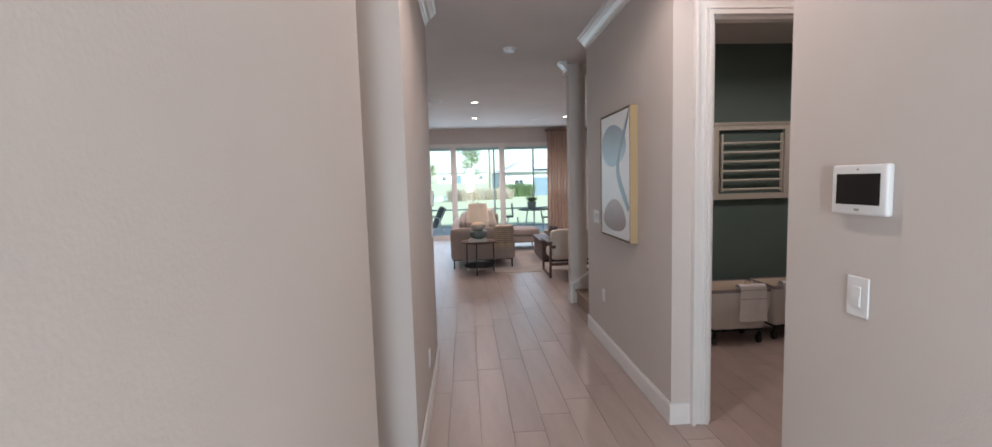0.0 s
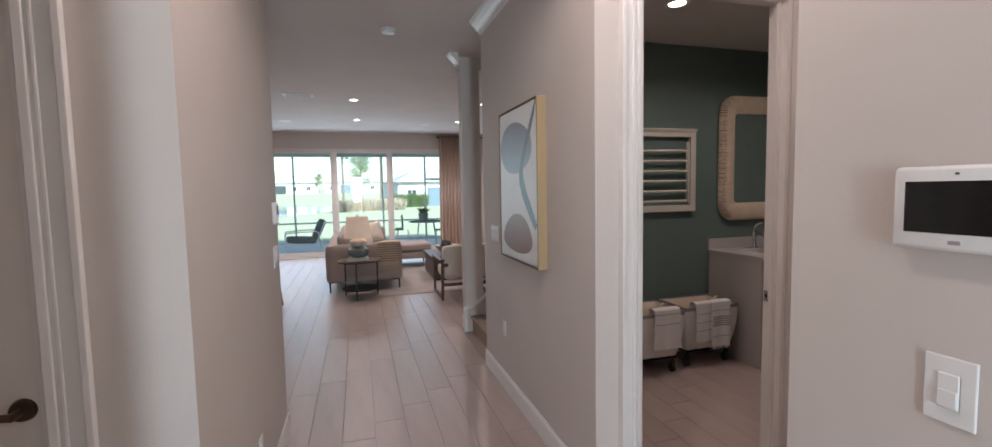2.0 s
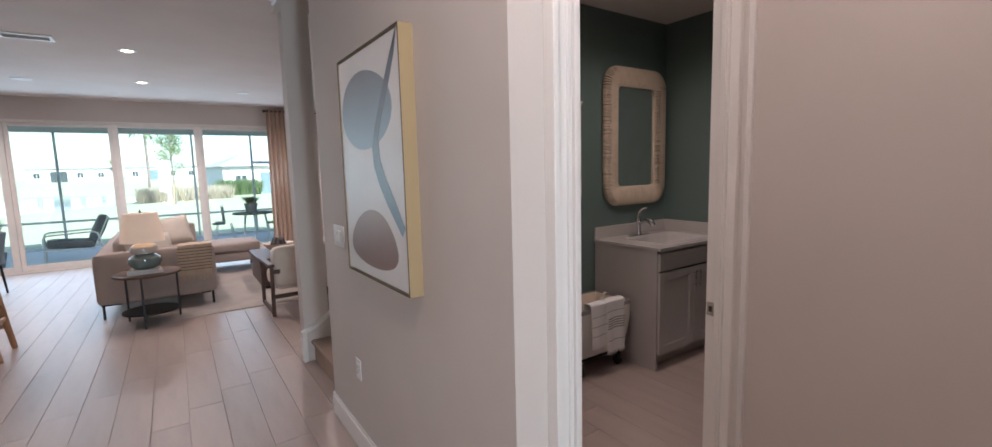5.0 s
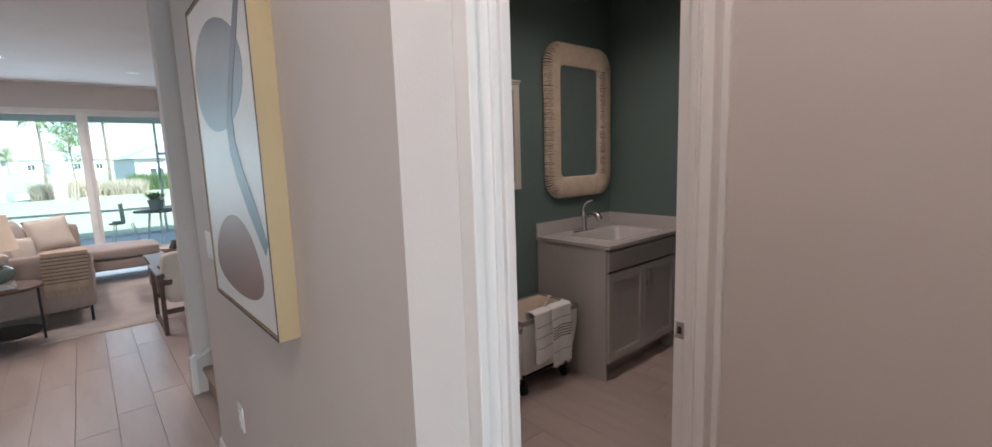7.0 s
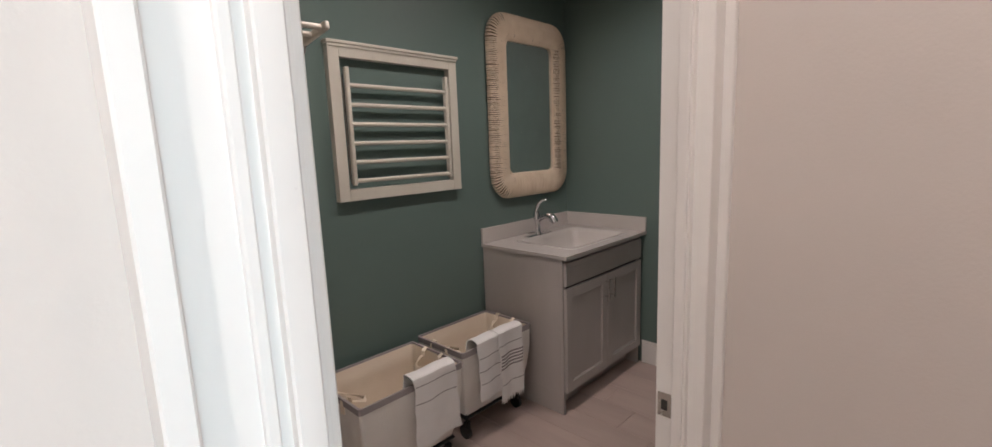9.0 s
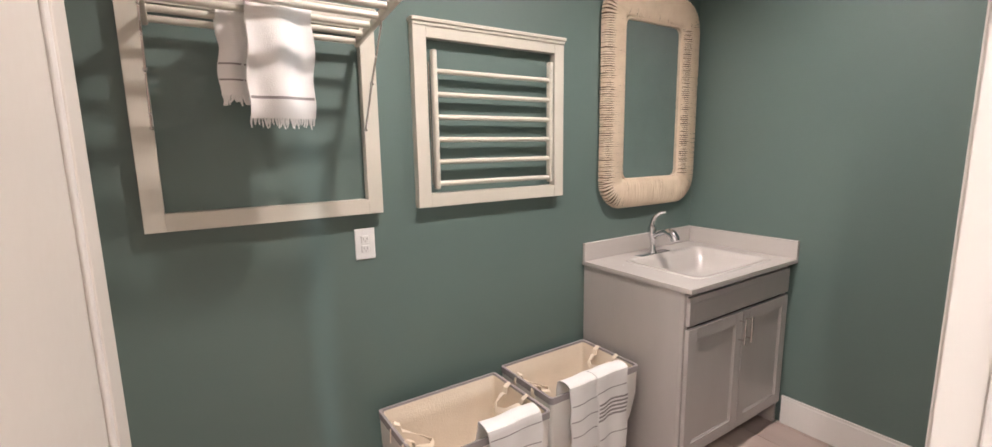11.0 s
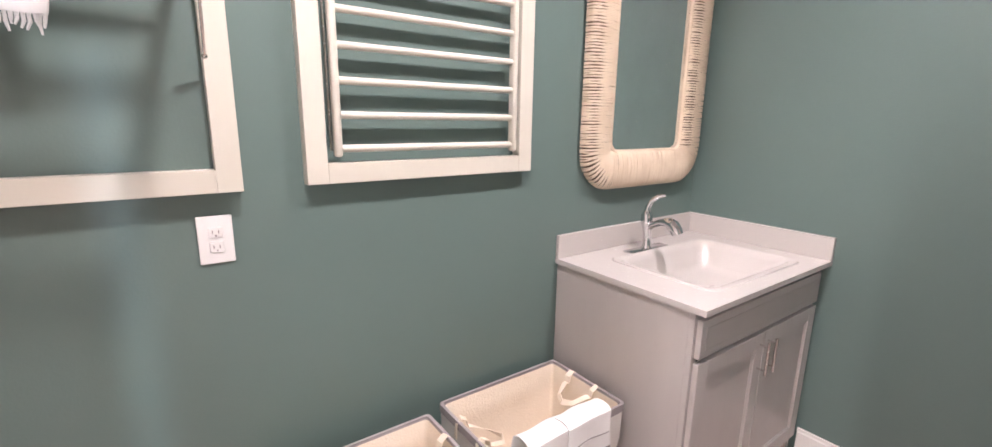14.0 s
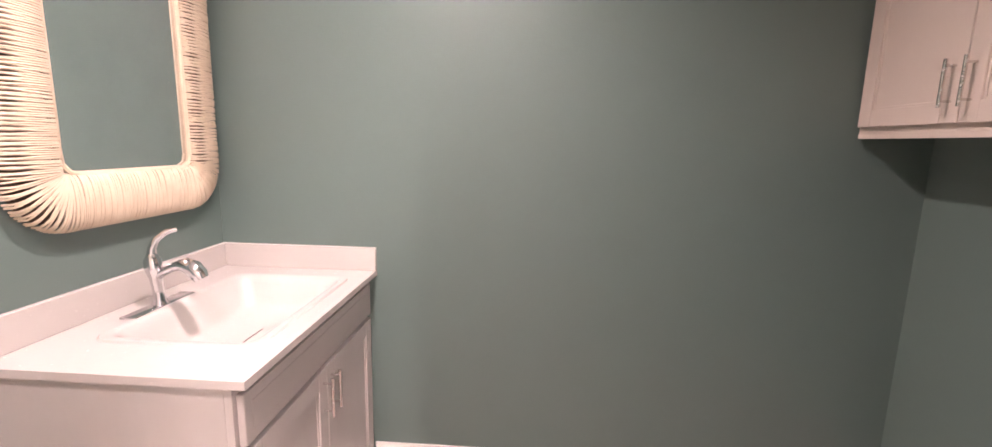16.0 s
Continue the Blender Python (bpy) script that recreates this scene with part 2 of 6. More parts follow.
def lathe(bm, profile, seg=24, x=0, y=0):
    """Revolve (radius, z) pairs round the upright axis at x, y."""
    rings = []
    for r, z in profile:
        rings.append([bm.verts.new((x + r * math.cos(2 * math.pi * i / seg), y + r * math.sin(2 * math.pi * i / seg), z)) for i in range(seg)])
    for p, q in zip(rings, rings[1:]):
        for i in range(seg):
            bm.faces.new((p[i], p[(i + 1) % seg], q[(i + 1) % seg], q[i]))
    if profile[0][0] > 1e-5:
        bm.faces.new(rings[0][::-1])
    if profile[-1][0] > 1e-5:
        bm.faces.new(rings[-1])
    bmesh.ops.remove_doubles(bm, verts=bm.verts, dist=1e-6)
    return bm


def path_tube(bm, pts, r, seg=8):
    """A round bar along a line of points."""
    pts = [Vector(p) for p in pts]
    rings = []
    for i, p in enumerate(pts):
        d = (pts[min(i + 1, len(pts) - 1)] - pts[max(i - 1, 0)]).normalized()
        q = d.to_track_quat("Z", "Y")
        rr = r[i] if isinstance(r, (list, tuple)) else r
        rings.append([bm.verts.new(p + q @ Vector((rr * math.cos(2 * math.pi * k / seg), rr * math.sin(2 * math.pi * k / seg), 0))) for k in range(seg)])
    for a, b in zip(rings, rings[1:]):
        for k in range(seg):
            bm.faces.new((a[k], a[(k + 1) % seg], b[(k + 1) % seg], b[k]))
    bm.faces.new(rings[0][::-1])
    bm.faces.new(rings[-1])
    return bm


def cushion(bm, x0, x1, y0, y1, z0, z1, puff=0.03, n=8, m=None):
    """A soft block with crowned faces and rounded edges."""
    start = len(bm.verts)
    r = bmesh.ops.create_cube(bm, size=2)
    bmesh.ops.subdivide_edges(bm, edges=list({e for v in r["verts"] for e in v.link_edges}), cuts=n, use_grid_fill=True)
    bm.verts.ensure_lookup_table()
    h = Vector(((x1 - x0) / 2, (y1 - y0) / 2, (z1 - z0) / 2))
    c = Vector(((x0 + x1) / 2, (y0 + y1) / 2, (z0 + z1) / 2))
    rad = min(h) * 0.55
    for v in bm.verts[start:]:
        p = Vector((v.co.x * h.x, v.co.y * h.y, v.co.z * h.z))
        core = Vector([max(-hh + rad, min(hh - rad, q)) for q, hh in zip(p, h)])
        d = p - core
        if d.length > 1e-6:
            p = core + d.normalized() * rad
        bulge = (1 - (v.co.x ** 2)) * (1 - v.co.y ** 2) if abs(v.co.z) > 0.99 else (1 - v.co.x ** 2) * (1 - v.co.z ** 2) if abs(v.co.y) > 0.99 else (1 - v.co.y ** 2) * (1 - v.co.z ** 2) if abs(v.co.x) > 0.99 else 0
        p += (p.normalized() if p.length else p) * puff * bulge
        p += Vector((noise.noise(p * 9 + c), noise.noise(p * 9 - c), noise.noise(p * 9 + c * 2))) * 0.006
        v.co = (m @ (p + c)) if m is not None else p + c
    return bm


def cloth(bm, fn, nu, nv, thick=0.004):
    """A sheet with thickness from fn(u, v)."""
    g = [[Vector(fn(i / nu, j / nv)) for j in range(nv + 1)] for i in range(nu + 1)]
    front = [[bm.verts.new(p) for p in row] for row in g]
    back = []
    for i in range(nu + 1):
        row = []
        for j in range(nv + 1):
            du = g[min(i + 1, nu)][j] - g[max(i - 1, 0)][j]
            dv = g[i][min(j + 1, nv)] - g[i][max(j - 1, 0)]
            nn = du.cross(dv)
            row.append(bm.verts.new(g[i][j] + (nn.normalized() if nn.length > 1e-9 else Vector((0, 0, 1))) * thick))
        back.append(row)
    for i in range(nu):
        for j in range(nv):
            bm.faces.new((front[i][j], front[i + 1][j], front[i + 1][j + 1], front[i][j + 1]))
            bm.faces.new((back[i][j], back[i][j + 1], back[i + 1][j + 1], back[i + 1][j]))
    edge = [(i, 0) for i in range(nu)] + [(nu, j) for j in range(nv)] + [(i, nv) for i in range(nu, 0, -1)] + [(0, j) for j in range(nv, 0, -1)]
    for (a, b), (c, d) in zip(edge, edge[1:] + edge[:1]):
        bm.faces.new((front[a][b], front[c][d], back[c][d], back[a][b]))
    return bm


def structure(name, bm, mat, label, category="wall", smooth=False):
    return tagged(part(name, bm, mat, None, "", smooth), label, category, "", "structure")


# ---- large structure ----
H, HL, F = 2.905, 2.76, -0.04
PX = 1.395      # picture wall face
DY = 2.785      # wall of the laundry doorway, hall side
DL, DR, DH = 1.622, 2.458, 2.44
NY, EX, WX, SY = 4.505, 4.43, 1.538, 1.755
WB, WT, WL, WR = 12.66, 2.53, -4.3, 2.62    # window wall face, head and sides
TB = 0.058      # thickness of the doorway wall
PE = 4.77        # far end of the picture wall
EE, AS = 1.397, 1.761    # entry wall face, alcove side
WE, WN = -0.15, 1.495    # entry wall on the other side and its end
HW, HN = -0.137, 4.03    # hall wall face and its end


def wall(name, x0, x1, y0, y1, z0=F, z1=H, mat=None, label="beige painted plaster wall"):
    return structure(name, B(x0, x1, y0, y1, z0, z1), mat or M_WALL, label)


# hall, entry side
wall("wall_entry_east", EE, EE + 0.12, -2.5, AS - 0.07)
wall("wall_alcove_south", EE, 2.85, AS - 0.07, AS)
wall("wall_alcove_east", 2.565, 2.79, AS, DY)
wall("wall_entry_west", -0.285, WE, -2.5, WN)
wall("wall_closet_south", -1.30, -0.285, WN - 0.12, WN)
wall("wall_closet_side", -1.42, -1.30, WN - 0.12, 2.53)
CL, CR = -1.26, -0.495
wall("wall_closet_front_a", CR, HW, 2.41, 2.53)
wall("wall_closet_front_b", CL, CR, 2.41, 2.53, DH, H)
wall("wall_closet_front_c", -1.30, CL, 2.41, 2.53)
wall("wall_hall_west", -0.30, HW, 2.53, HN)
wall("wall_kitchen_south", -5.6, -0.30, HN - 0.126, HN)
# picture wall and laundry front wall
wall("wall_picture", PX, WX - 0.003, DY + TB, PE)
wall("wall_laundry_front_a", PX, DL, DY, DY + TB)
wall("wall_laundry_front_b", DL, DR, DY, DY + TB, DH, H)
wall("wall_laundry_front_c", DR, 2.79, DY, DY + TB)
# laundry room
wall("wall_laundry_west", WX - 0.003, WX, DY + TB, NY, F, HL, M_WHITEPAINT, "pale beige painted side wall of the laundry room")
wall("wall_laundry_north", WX - 0.003, EX, NY, NY + 0.1, F, H, M_GREEN, "dark green painted laundry wall")
wall("wall_laundry_east", EX, EX + 0.1, SY - 0.1, NY + 0.1, F, H, M_GREEN, "dark green painted laundry wall")
wall("wall_laundry_south", 2.85, EX, SY - 0.1, SY, F, H, M_GREEN, "dark green painted laundry wall")
wall("wall_laundry_niche", 2.79, 2.85, SY - 0.09, DY + TB, F, H, M_GREEN, "dark green painted laundry wall")
for nm, ax, bx, az in (("a", WX, DL, F), ("b", DL, DR, DH), ("c", DR, 2.85, F)):
    wall("wall_laundry_inner_" + nm, ax, bx, DY + TB, DY + TB + 0.004, az, HL, M_GREEN, "dark green painted laundry wall")
structure("ceiling_laundry", box(B(WX - 0.002, EX, DY + TB, NY, HL, HL + 0.1), 2.79, EX, SY, DY + TB, HL, HL + 0.1), M_CEIL, "white textured laundry ceiling", "ceiling")
# stair side, living room, far walls
wall("wall_stair_back", EX + 0.1, EX + 0.2, SY, 5.0)
wall("wall_stair_north", 4.2, 4.3, 5.0, 5.81)
wall("wall_living_east", 4.9, 5.0, 5.0, WB + 0.2)
wall("wall_east_link", 4.2, 5.0, 4.98, 5.08)
wall("wall_kitchen_west", -5.7, -5.6, 3.85, WB + 0.2)
wall("wall_entry_back_a", -0.285, 0.02, -2.6, -2.5)
wall("wall_entry_back_b", 1.08, EE + 0.12, -2.6, -2.5)
wall("wall_entry_back_c", 0.02, 1.08, -2.6, -2.5, 2.45, H)
wall("wall_window_head", -5.7, 5.0, WB, WB + 0.2, WT, H)
wall("wall_window_right", WR, 5.0, WB, WB + 0.2, F, WT)
wall("wall_window_left", -5.7, WL, WB, WB + 0.2, F, WT)
ROOMS = [(-5.7, 5.0, 3.85, WB + 0.2), (-0.285, PX, -2.6, 3.85), (-1.42, -0.285, WN - 0.12, 2.53), (PX, EX + 0.2, 1.66, 3.85), (PX, 1.52, -2.6, 1.66)]
fl, ce = bmesh.new(), bmesh.new()
for rx0, rx1, ry0, ry1 in ROOMS:
    box(fl, rx0, rx1, ry0, ry1, F - 0.12, F - 0.006)
    box(ce, rx0, rx1, ry0, ry1, H, H + 0.12)
structure("ceiling", ce, M_CEIL, "pale textured ceiling", "ceiling")
structure("floor", fl, M_GROUT, "wood-look plank tile floor with thin grout joints", "floor")


# ---- trim, doors and fittings of the hall ----
def baseboard(x0, x1, y0, y1, h=0.128):
    t = B(x0, x1, y0, y1, F, F + h, 0.004)
    along_x = (x1 - x0) > (y1 - y0)
    dx, dy = (0, 0.003) if along_x else (0.003, 0)
    box(t, x0 + dx, x1 - dx, y0 + dy, y1 - dy, F + h, F + h + 0.014)
    return structure("baseboard", t, M_TRIM, "white painted baseboard", "baseboard")


def crown(x, y0, y1, side):
    """A crown moulding along y on the wall face x; side -1 stands out to the west."""
    prof = [(0, 0), (0.095, 0), (0.095, -0.012), (0.08, -0.018), (0.076, -0.03), (0.05, -0.05), (0.03, -0.078), (0.016, -0.086), (0.016, -0.105), (0, -0.11)]
    bm = bmesh.new()
    ends = []
    for y in (y0, y1):
        ends.append([bm.verts.new((x + side * o, y, H + z)) for o, z in prof])
    n = len(prof)
    for i in range(n):
        bm.faces.new((ends[0][i], ends[0][(i + 1) % n], ends[1][(i + 1) % n], ends[1][i]))
    bm.faces.new(ends[0])
    bm.faces.new(ends[1][::-1])
    return structure("crown_moulding", bm, M_TRIM, "white stepped crown moulding", "trim")


def casing(x0, x1, y, out, h, deep=1.0):
    """Moulded casing round an opening in a wall along x; out: the way it stands out in y."""
    bm = bmesh.new()
    for a, b, t in ((0.003, 0.105, 0.013), (0.0, 0.024, 0.02), (0.034, 0.045, 0.017), (0.088, 0.108, 0.024)):
        ya, yb = sorted((y, y + out * t * deep))
        box(bm, x0 - b, x0 - a, ya, yb, F, h + a, 0.002)
        box(bm, x1 + a, x1 + b, ya, yb, F, h + a, 0.002)
        box(bm, x0 - b, x1 + b, ya, yb, h + a, h + b, 0.002)
    return structure("door_casing", bm, M_TRIM, "white moulded door casing", "trim")


def jamb(x0, x1, y0, y1, h):
    bm = bmesh.new()
    for a, b in ((x0, x0 + 0.018), (x1 - 0.018, x1)):
        box(bm, a, b, y0 - 0.002, y1 + 0.002, F, h)
    box(bm, x0 + 0.018, x1 - 0.018, y0 - 0.002, y1 + 0.002, h - 0.018, h)
    return structure("door_jamb", bm, M_TRIM, "white painted door jamb", "trim")


def panel_door(name, w, h, label):
    """A two-panel door leaf in its own frame: x from 0 (hinge) to w, y is thickness."""
    d = thing(name, 0, 0, 0, label, "door")
    d["kind"] = "structure"
    st = 0.115
    part("stile", B(0, st, 0, 0.036, 0, h, 0.002), M_DOOR, d)
    part("stile", B(w - st, w, 0, 0.036, 0, h, 0.002), M_DOOR, d)
    for a, b in ((0, 0.24), (0.86, 1.06), (h - 0.13, h)):
        part("rail", B(st, w - st, 0.0005, 0.0355, a, b), M_DOOR, d)
    for a, b in ((0.24, 0.86), (1.06, h - 0.13)):
        p = bmesh.new()
        box(p, st, w - st, 0.010, 0.026, a, b)
        box(p, st + 0.05, w - st - 0.05, 0.005, 0.031, a + 0.05, b - 0.05, 0.004)
        part("panel", p, M_DOOR, d)
        m = bmesh.new()
        for ya, yb in ((0.002, 0.010), (0.026, 0.034)):
            box(m, st, st + 0.016, ya, yb, a, b, 0.003)
            box(m, w - st - 0.016, w - st, ya, yb, a, b, 0.003)
            box(m, st + 0.016, w - st - 0.016, ya, yb, a, a + 0.016, 0.003)
            box(m, st + 0.016, w - st - 0.016, ya, yb, b - 0.016, b, 0.003)
        part("panel_moulding", m, M_TRIM, d)
    return d


def lever(parent, x, z, y, way, out):
    """A lever handle on a leaf's face; way: the side to which the lever points; out: the way it stands out."""
    r = part("rose", rod((x, y, z), (x, y + out * 0.012, z), 0.033, 0.029, 20), M_BRONZE, parent, "aged bronze lever handle", True)
    bm = rod((x, y + out * 0.01, z), (x, y + out * 0.055, z), 0.011)
    path_tube(bm, [(x, y + out * 0.05, z), (x + way * 0.03, y + out * 0.056, z + 0.004), (x + way * 0.07, y + out * 0.056, z - 0.003), (x + way * 0.112, y + out * 0.05, z - 0.001)], [0.011, 0.0105, 0.009, 0.007], 10)
    part("lever", bm, M_BRONZE, r, "", True)


# baseboards
baseboard(PX - 0.015, PX, DY - 0.012, PE)
baseboard(PX - 0.015, DL - 0.109, DY - 0.015, DY)
baseboard(2.55, 2.565, AS + 0.001, DY - 0.045)
baseboard(EE - 0.015, EE, -2.5, AS - 0.001)
baseboard(EE + 0.001, 2.549, AS, AS + 0.015)
baseboard(WE, WE + 0.015, -2.5, WN)
baseboard(HW, HW + 0.015, 2.395, HN)
baseboard(CR + 0.109, HW - 0.001, 2.395, 2.41)
baseboard(PX - 0.004, PX + 0.09, PE, PE + 0.015)
baseboard(WR + 0.012, 4.9, WB - 0.015, WB)
baseboard(EX - 0.015, EX, SY + 0.016, 3.87, 0.15)
baseboard(2.866, EX - 0.016, SY, SY + 0.015, 0.15)
baseboard(WX + 0.001, EX, NY - 0.015, NY, 0.15)
baseboard(WX, WX + 0.015, DY + TB + 0.02, NY - 0.016)
# crowns
crown(PX, DY - 0.095, PE, -1)
crown(HW, 2.41, HN, 1)
crown(PX, 5.66, 5.81, -1)
# laundry doorway
casing(DL, DR, DY, -1, DH, 1.8)
casing(DL, DR, DY + TB + 0.004, 1, DH, 0.5)
jamb(DL, DR, DY, DY + TB + 0.004, DH)
stop = bmesh.new()
box(stop, DL + 0.018, DL + 0.029, DY + 0.002, DY + 0.024, F, DH - 0.018, 0.002)
box(stop, DR - 0.029, DR - 0.018, DY + 0.002, DY + 0.024, F, DH - 0.018, 0.002)
structure("door_stop", stop, M_TRIM, "white door stop", "trim")
strike = thing("strike_plate", DR - 0.018, DY + 0.043, 0.905, "brushed nickel strike plate on the door jamb", "strike plate")
part("plate", B(-0.003, 0, -0.016, 0.016, -0.029, 0.029, 0.001), M_NICKEL, strike)
part("latch_hole", B(-0.0045, -0.003, -0.007, 0.007, -0.012, 0.012), M_SLOT, strike)
leaf = panel_door("door_laundry", 0.785, DH + 0.01, "white two-panel door standing open into the laundry")
leaf.matrix_world = pose(1.652, DY + TB + 0.03, -0.03, 0, 0, 90.6)
lever(leaf, 0.72, 0.94, 0, -1, -1)
hinge = bmesh.new()
for hz in (0.25, 1.2, 2.2):
    tube(hinge, (-0.004, -0.004, hz - 0.045), (-0.004, -0.004, hz + 0.045), 0.006)
part("hinge", hinge, M_NICKEL, leaf)
# closet doorway
casing(CL, CR, 2.41, -1, DH)
jamb(CL, CR, 2.41, 2.53, DH)
cd = panel_door("door_closet", CR - CL - 0.044, DH + 0.01, "white two-panel closet door, shut, with a bronze lever")
cd.matrix_world = pose(CL + 0.022, 2.425, -0.03)
lever(cd, CR - CL - 0.044 - 0.045, 0.95, 0, -1, -1)
# entry door behind the walker
ed = thing("door_entry", 0.55, -2.55, F, "white entry door with a tall glass pane", "door")
ed["kind"] = "structure"
part("door_frame", box(box(box(B(-0.53, -0.38, -0.03, 0.02, 0, 2.45), 0.38, 0.53, -0.03, 0.02, 0, 2.45), -0.38, 0.38, -0.03, 0.02, 0, 0.3), -0.38, 0.38, -0.03, 0.02, 2.3, 2.45), M_TRIM, ed)
eg = part("pane", B(-0.38, 0.38, -0.008, 0, 0.3, 2.3), M_GLASS, ed)
eg.visible_shadow = False


def wall_plate(name, m, w, h, label, gangs=1, kind="rocker", group=""):
    """A plate in its own frame: x across, z up, y out of the wall (negative)."""
    p = thing(name, 0, 0, 0, label, "switch" if kind == "rocker" else "outlet", group)
    p.matrix_world = m
    part("plate", B(-w / 2, w / 2, -0.006, 0, -h / 2, h / 2, 0.0025, 2), M_PLASTIC, p)
    for g in range(gangs):
        cx = (g - (gangs - 1) / 2) * 0.046
        if kind == "rocker":
            r = part("rocker", B(cx - 0.0165, cx + 0.0165, -0.0095, -0.0055, -0.033, 0.033, 0.0015), M_PLASTIC, p)
            part("rocker_paddle", B(cx - 0.0145, cx + 0.0145, -0.012, -0.009, -0.030, 0.002, 0.001), M_PLASTIC, r)
            part("gap", box(B(cx - 0.0172, cx - 0.0167, -0.0066, -0.0055, -0.034, 0.034), cx + 0.0167, cx + 0.0172, -0.0066, -0.0055, -0.034, 0.034), M_SLOT, p)
        else:
            for s in (-1, 1):
                f = part("socket", B(cx - 0.0165, cx + 0.0165, -0.009, -0.0055, s * 0.019 - 0.0145, s * 0.019 + 0.0145, 0.003, 2), M_PLASTIC, p)
                part("slots", box(box(B(cx - 0.008, cx - 0.0055, -0.0096, -0.0088, s * 0.019 - 0.003, s * 0.019 + 0.006), cx + 0.0055, cx + 0.008, -0.0096, -0.0088, s * 0.019 - 0.003, s * 0.019 + 0.006), cx - 0.002, cx + 0.002, -0.0096, -0.0088, s * 0.019 - 0.010, s * 0.019 - 0.006), M_BAND, f)
    return p


wall_plate("light_switch", pose(EE, 1.420, 1.115, 0, 0, 270), 0.082, 0.128, "white single rocker light switch on the beige wall")
wall_plate("light_switch", pose(PX, 4.437, 1.152, 0, 0, 270), 0.19, 0.12, "white three-gang rocker light switch beside the painting", 3)
wall_plate("outlet", pose(PX, 4.225, 0.44, 0, 0, 270), 0.072, 0.115, "white double outlet low on the beige wall", 1, "socket")
wall_plate("light_switch", pose(HW, 3.885, 1.13, 0, 0, 90), 0.12, 0.125, "white double rocker light switch on the hall wall", 2)
wall_plate("outlet", pose(HW, 3.22, 0.30, 0, 0, 90), 0.072, 0.115, "white double outlet low on the hall wall", 1, "socket")
wall_plate("outlet", pose(2.329, NY, 1.147, 0, 0, 0), 0.078, 0.122, "white double outlet on the dark green wall", 1, "socket")
wall_plate("outlet", pose(4.02, SY, 1.03, 0, 0, 180), 0.078, 0.122, "white double outlet under the wall cabinets", 1, "socket")
th = thing("thermostat", HW, 3.90, 1.387, "white slim thermostat on the hall wall", "thermostat", "", 90)
part("body", B(-0.045, 0.045, -0.024, 0, -0.065, 0.065, 0.006, 2), M_PLASTIC, th)
part("display", B(-0.03, 0.03, -0.0255, -0.0235, -0.01, 0.045, 0.001), M_BAND, th)
# touch panel
tp = thing("alarm_panel", EE, 1.413, 1.455, "white wall-mounted touch panel with a dark screen", "control panel", "", 270)
part("body", B(-0.104, 0.104, -0.026, 0, -0.078, 0.078, 0.009, 3), M_PLASTIC, tp, "", True)
part("screen", B(-0.082, 0.082, -0.0275, -0.0255, -0.046, 0.050, 0.001), M_SCREEN, tp, "black glossy screen")
part("badge", B(-0.009, 0.009, -0.0268, -0.0255, -0.065, -0.058), M_BAND, tp)
part("sensor", B(-0.003, 0.003, -0.0268, -0.0255, 0.061, 0.065), M_SLOT, tp)

# painting
PY0, PY1, PZ0, PZ1 = 3.362, 4.098, 1.031, 2.030
art = thing("painting", PX, (PY0 + PY1) / 2, (PZ0 + PZ1) / 2, "abstract painting of blue and brown shapes in a pale wood frame", "painting", "", 270)
AW, AH = (PY1 - PY0) / 2, (PZ1 - PZ0) / 2
fr = bmesh.new()
LIP, FD = 0.006, 0.056
for a in (-1, 1):
    box(fr, min(a * AW, a * (AW - LIP)), max(a * AW, a * (AW - LIP)), -FD, 0, -AH, AH, 0.001)
    box(fr, -AW + LIP, AW - LIP, -FD, 0, min(a * AH, a * (AH - LIP)), max(a * AH, a * (AH - LIP)), 0.001)
part("frame", fr, M_GOLD, art, "champagne wood floater frame")
face = bmesh.new()
for a in (-1, 1):
    box(face, min(a * (AW - 0.0005), a * (AW - LIP)), max(a * (AW - 0.0005), a * (AW - LIP)), -FD - 0.0015, -FD, -AH + 0.0005, AH - 0.0005)
    box(face, -AW + LIP, AW - LIP, -FD - 0.0015, -FD, min(a * (AH - 0.0005), a * (AH - LIP)), max(a * (AH - 0.0005), a * (AH - LIP)))
part("frame_face", face, M_SLOT, art, "thin black front edge")
# Dark block whose colour stands in for the shadow between canvas and frame.
part("gap", B(-AW + LIP, AW - LIP, -0.03, 0, -AH + LIP, AH - LIP), M_SLOT, art, "dark fill for the shaded gap inside the frame")
cv = part("canvas", B(-AW + 0.013, AW - 0.013, -FD + 0.002, -0.03, -AH + 0.013, AH - 0.013, 0.002), M_CANVAS, art)


def flat_shape(pts, y, thick=0.0008):
    bm = bmesh.new()
    a = [bm.verts.new((px, y, pz)) for px, pz in pts]
    b = [bm.verts.new((px, y + thick, pz)) for px, pz in pts]
    bm.faces.new(a)
    bm.faces.new(b[::-1])
    for i in range(len(a)):
        j = (i + 1) % len(a)
        bm.faces.new((a[i], b[i], b[j], a[j]))
    bmesh.ops.triangulate(bm, faces=bm.faces)
    return bm


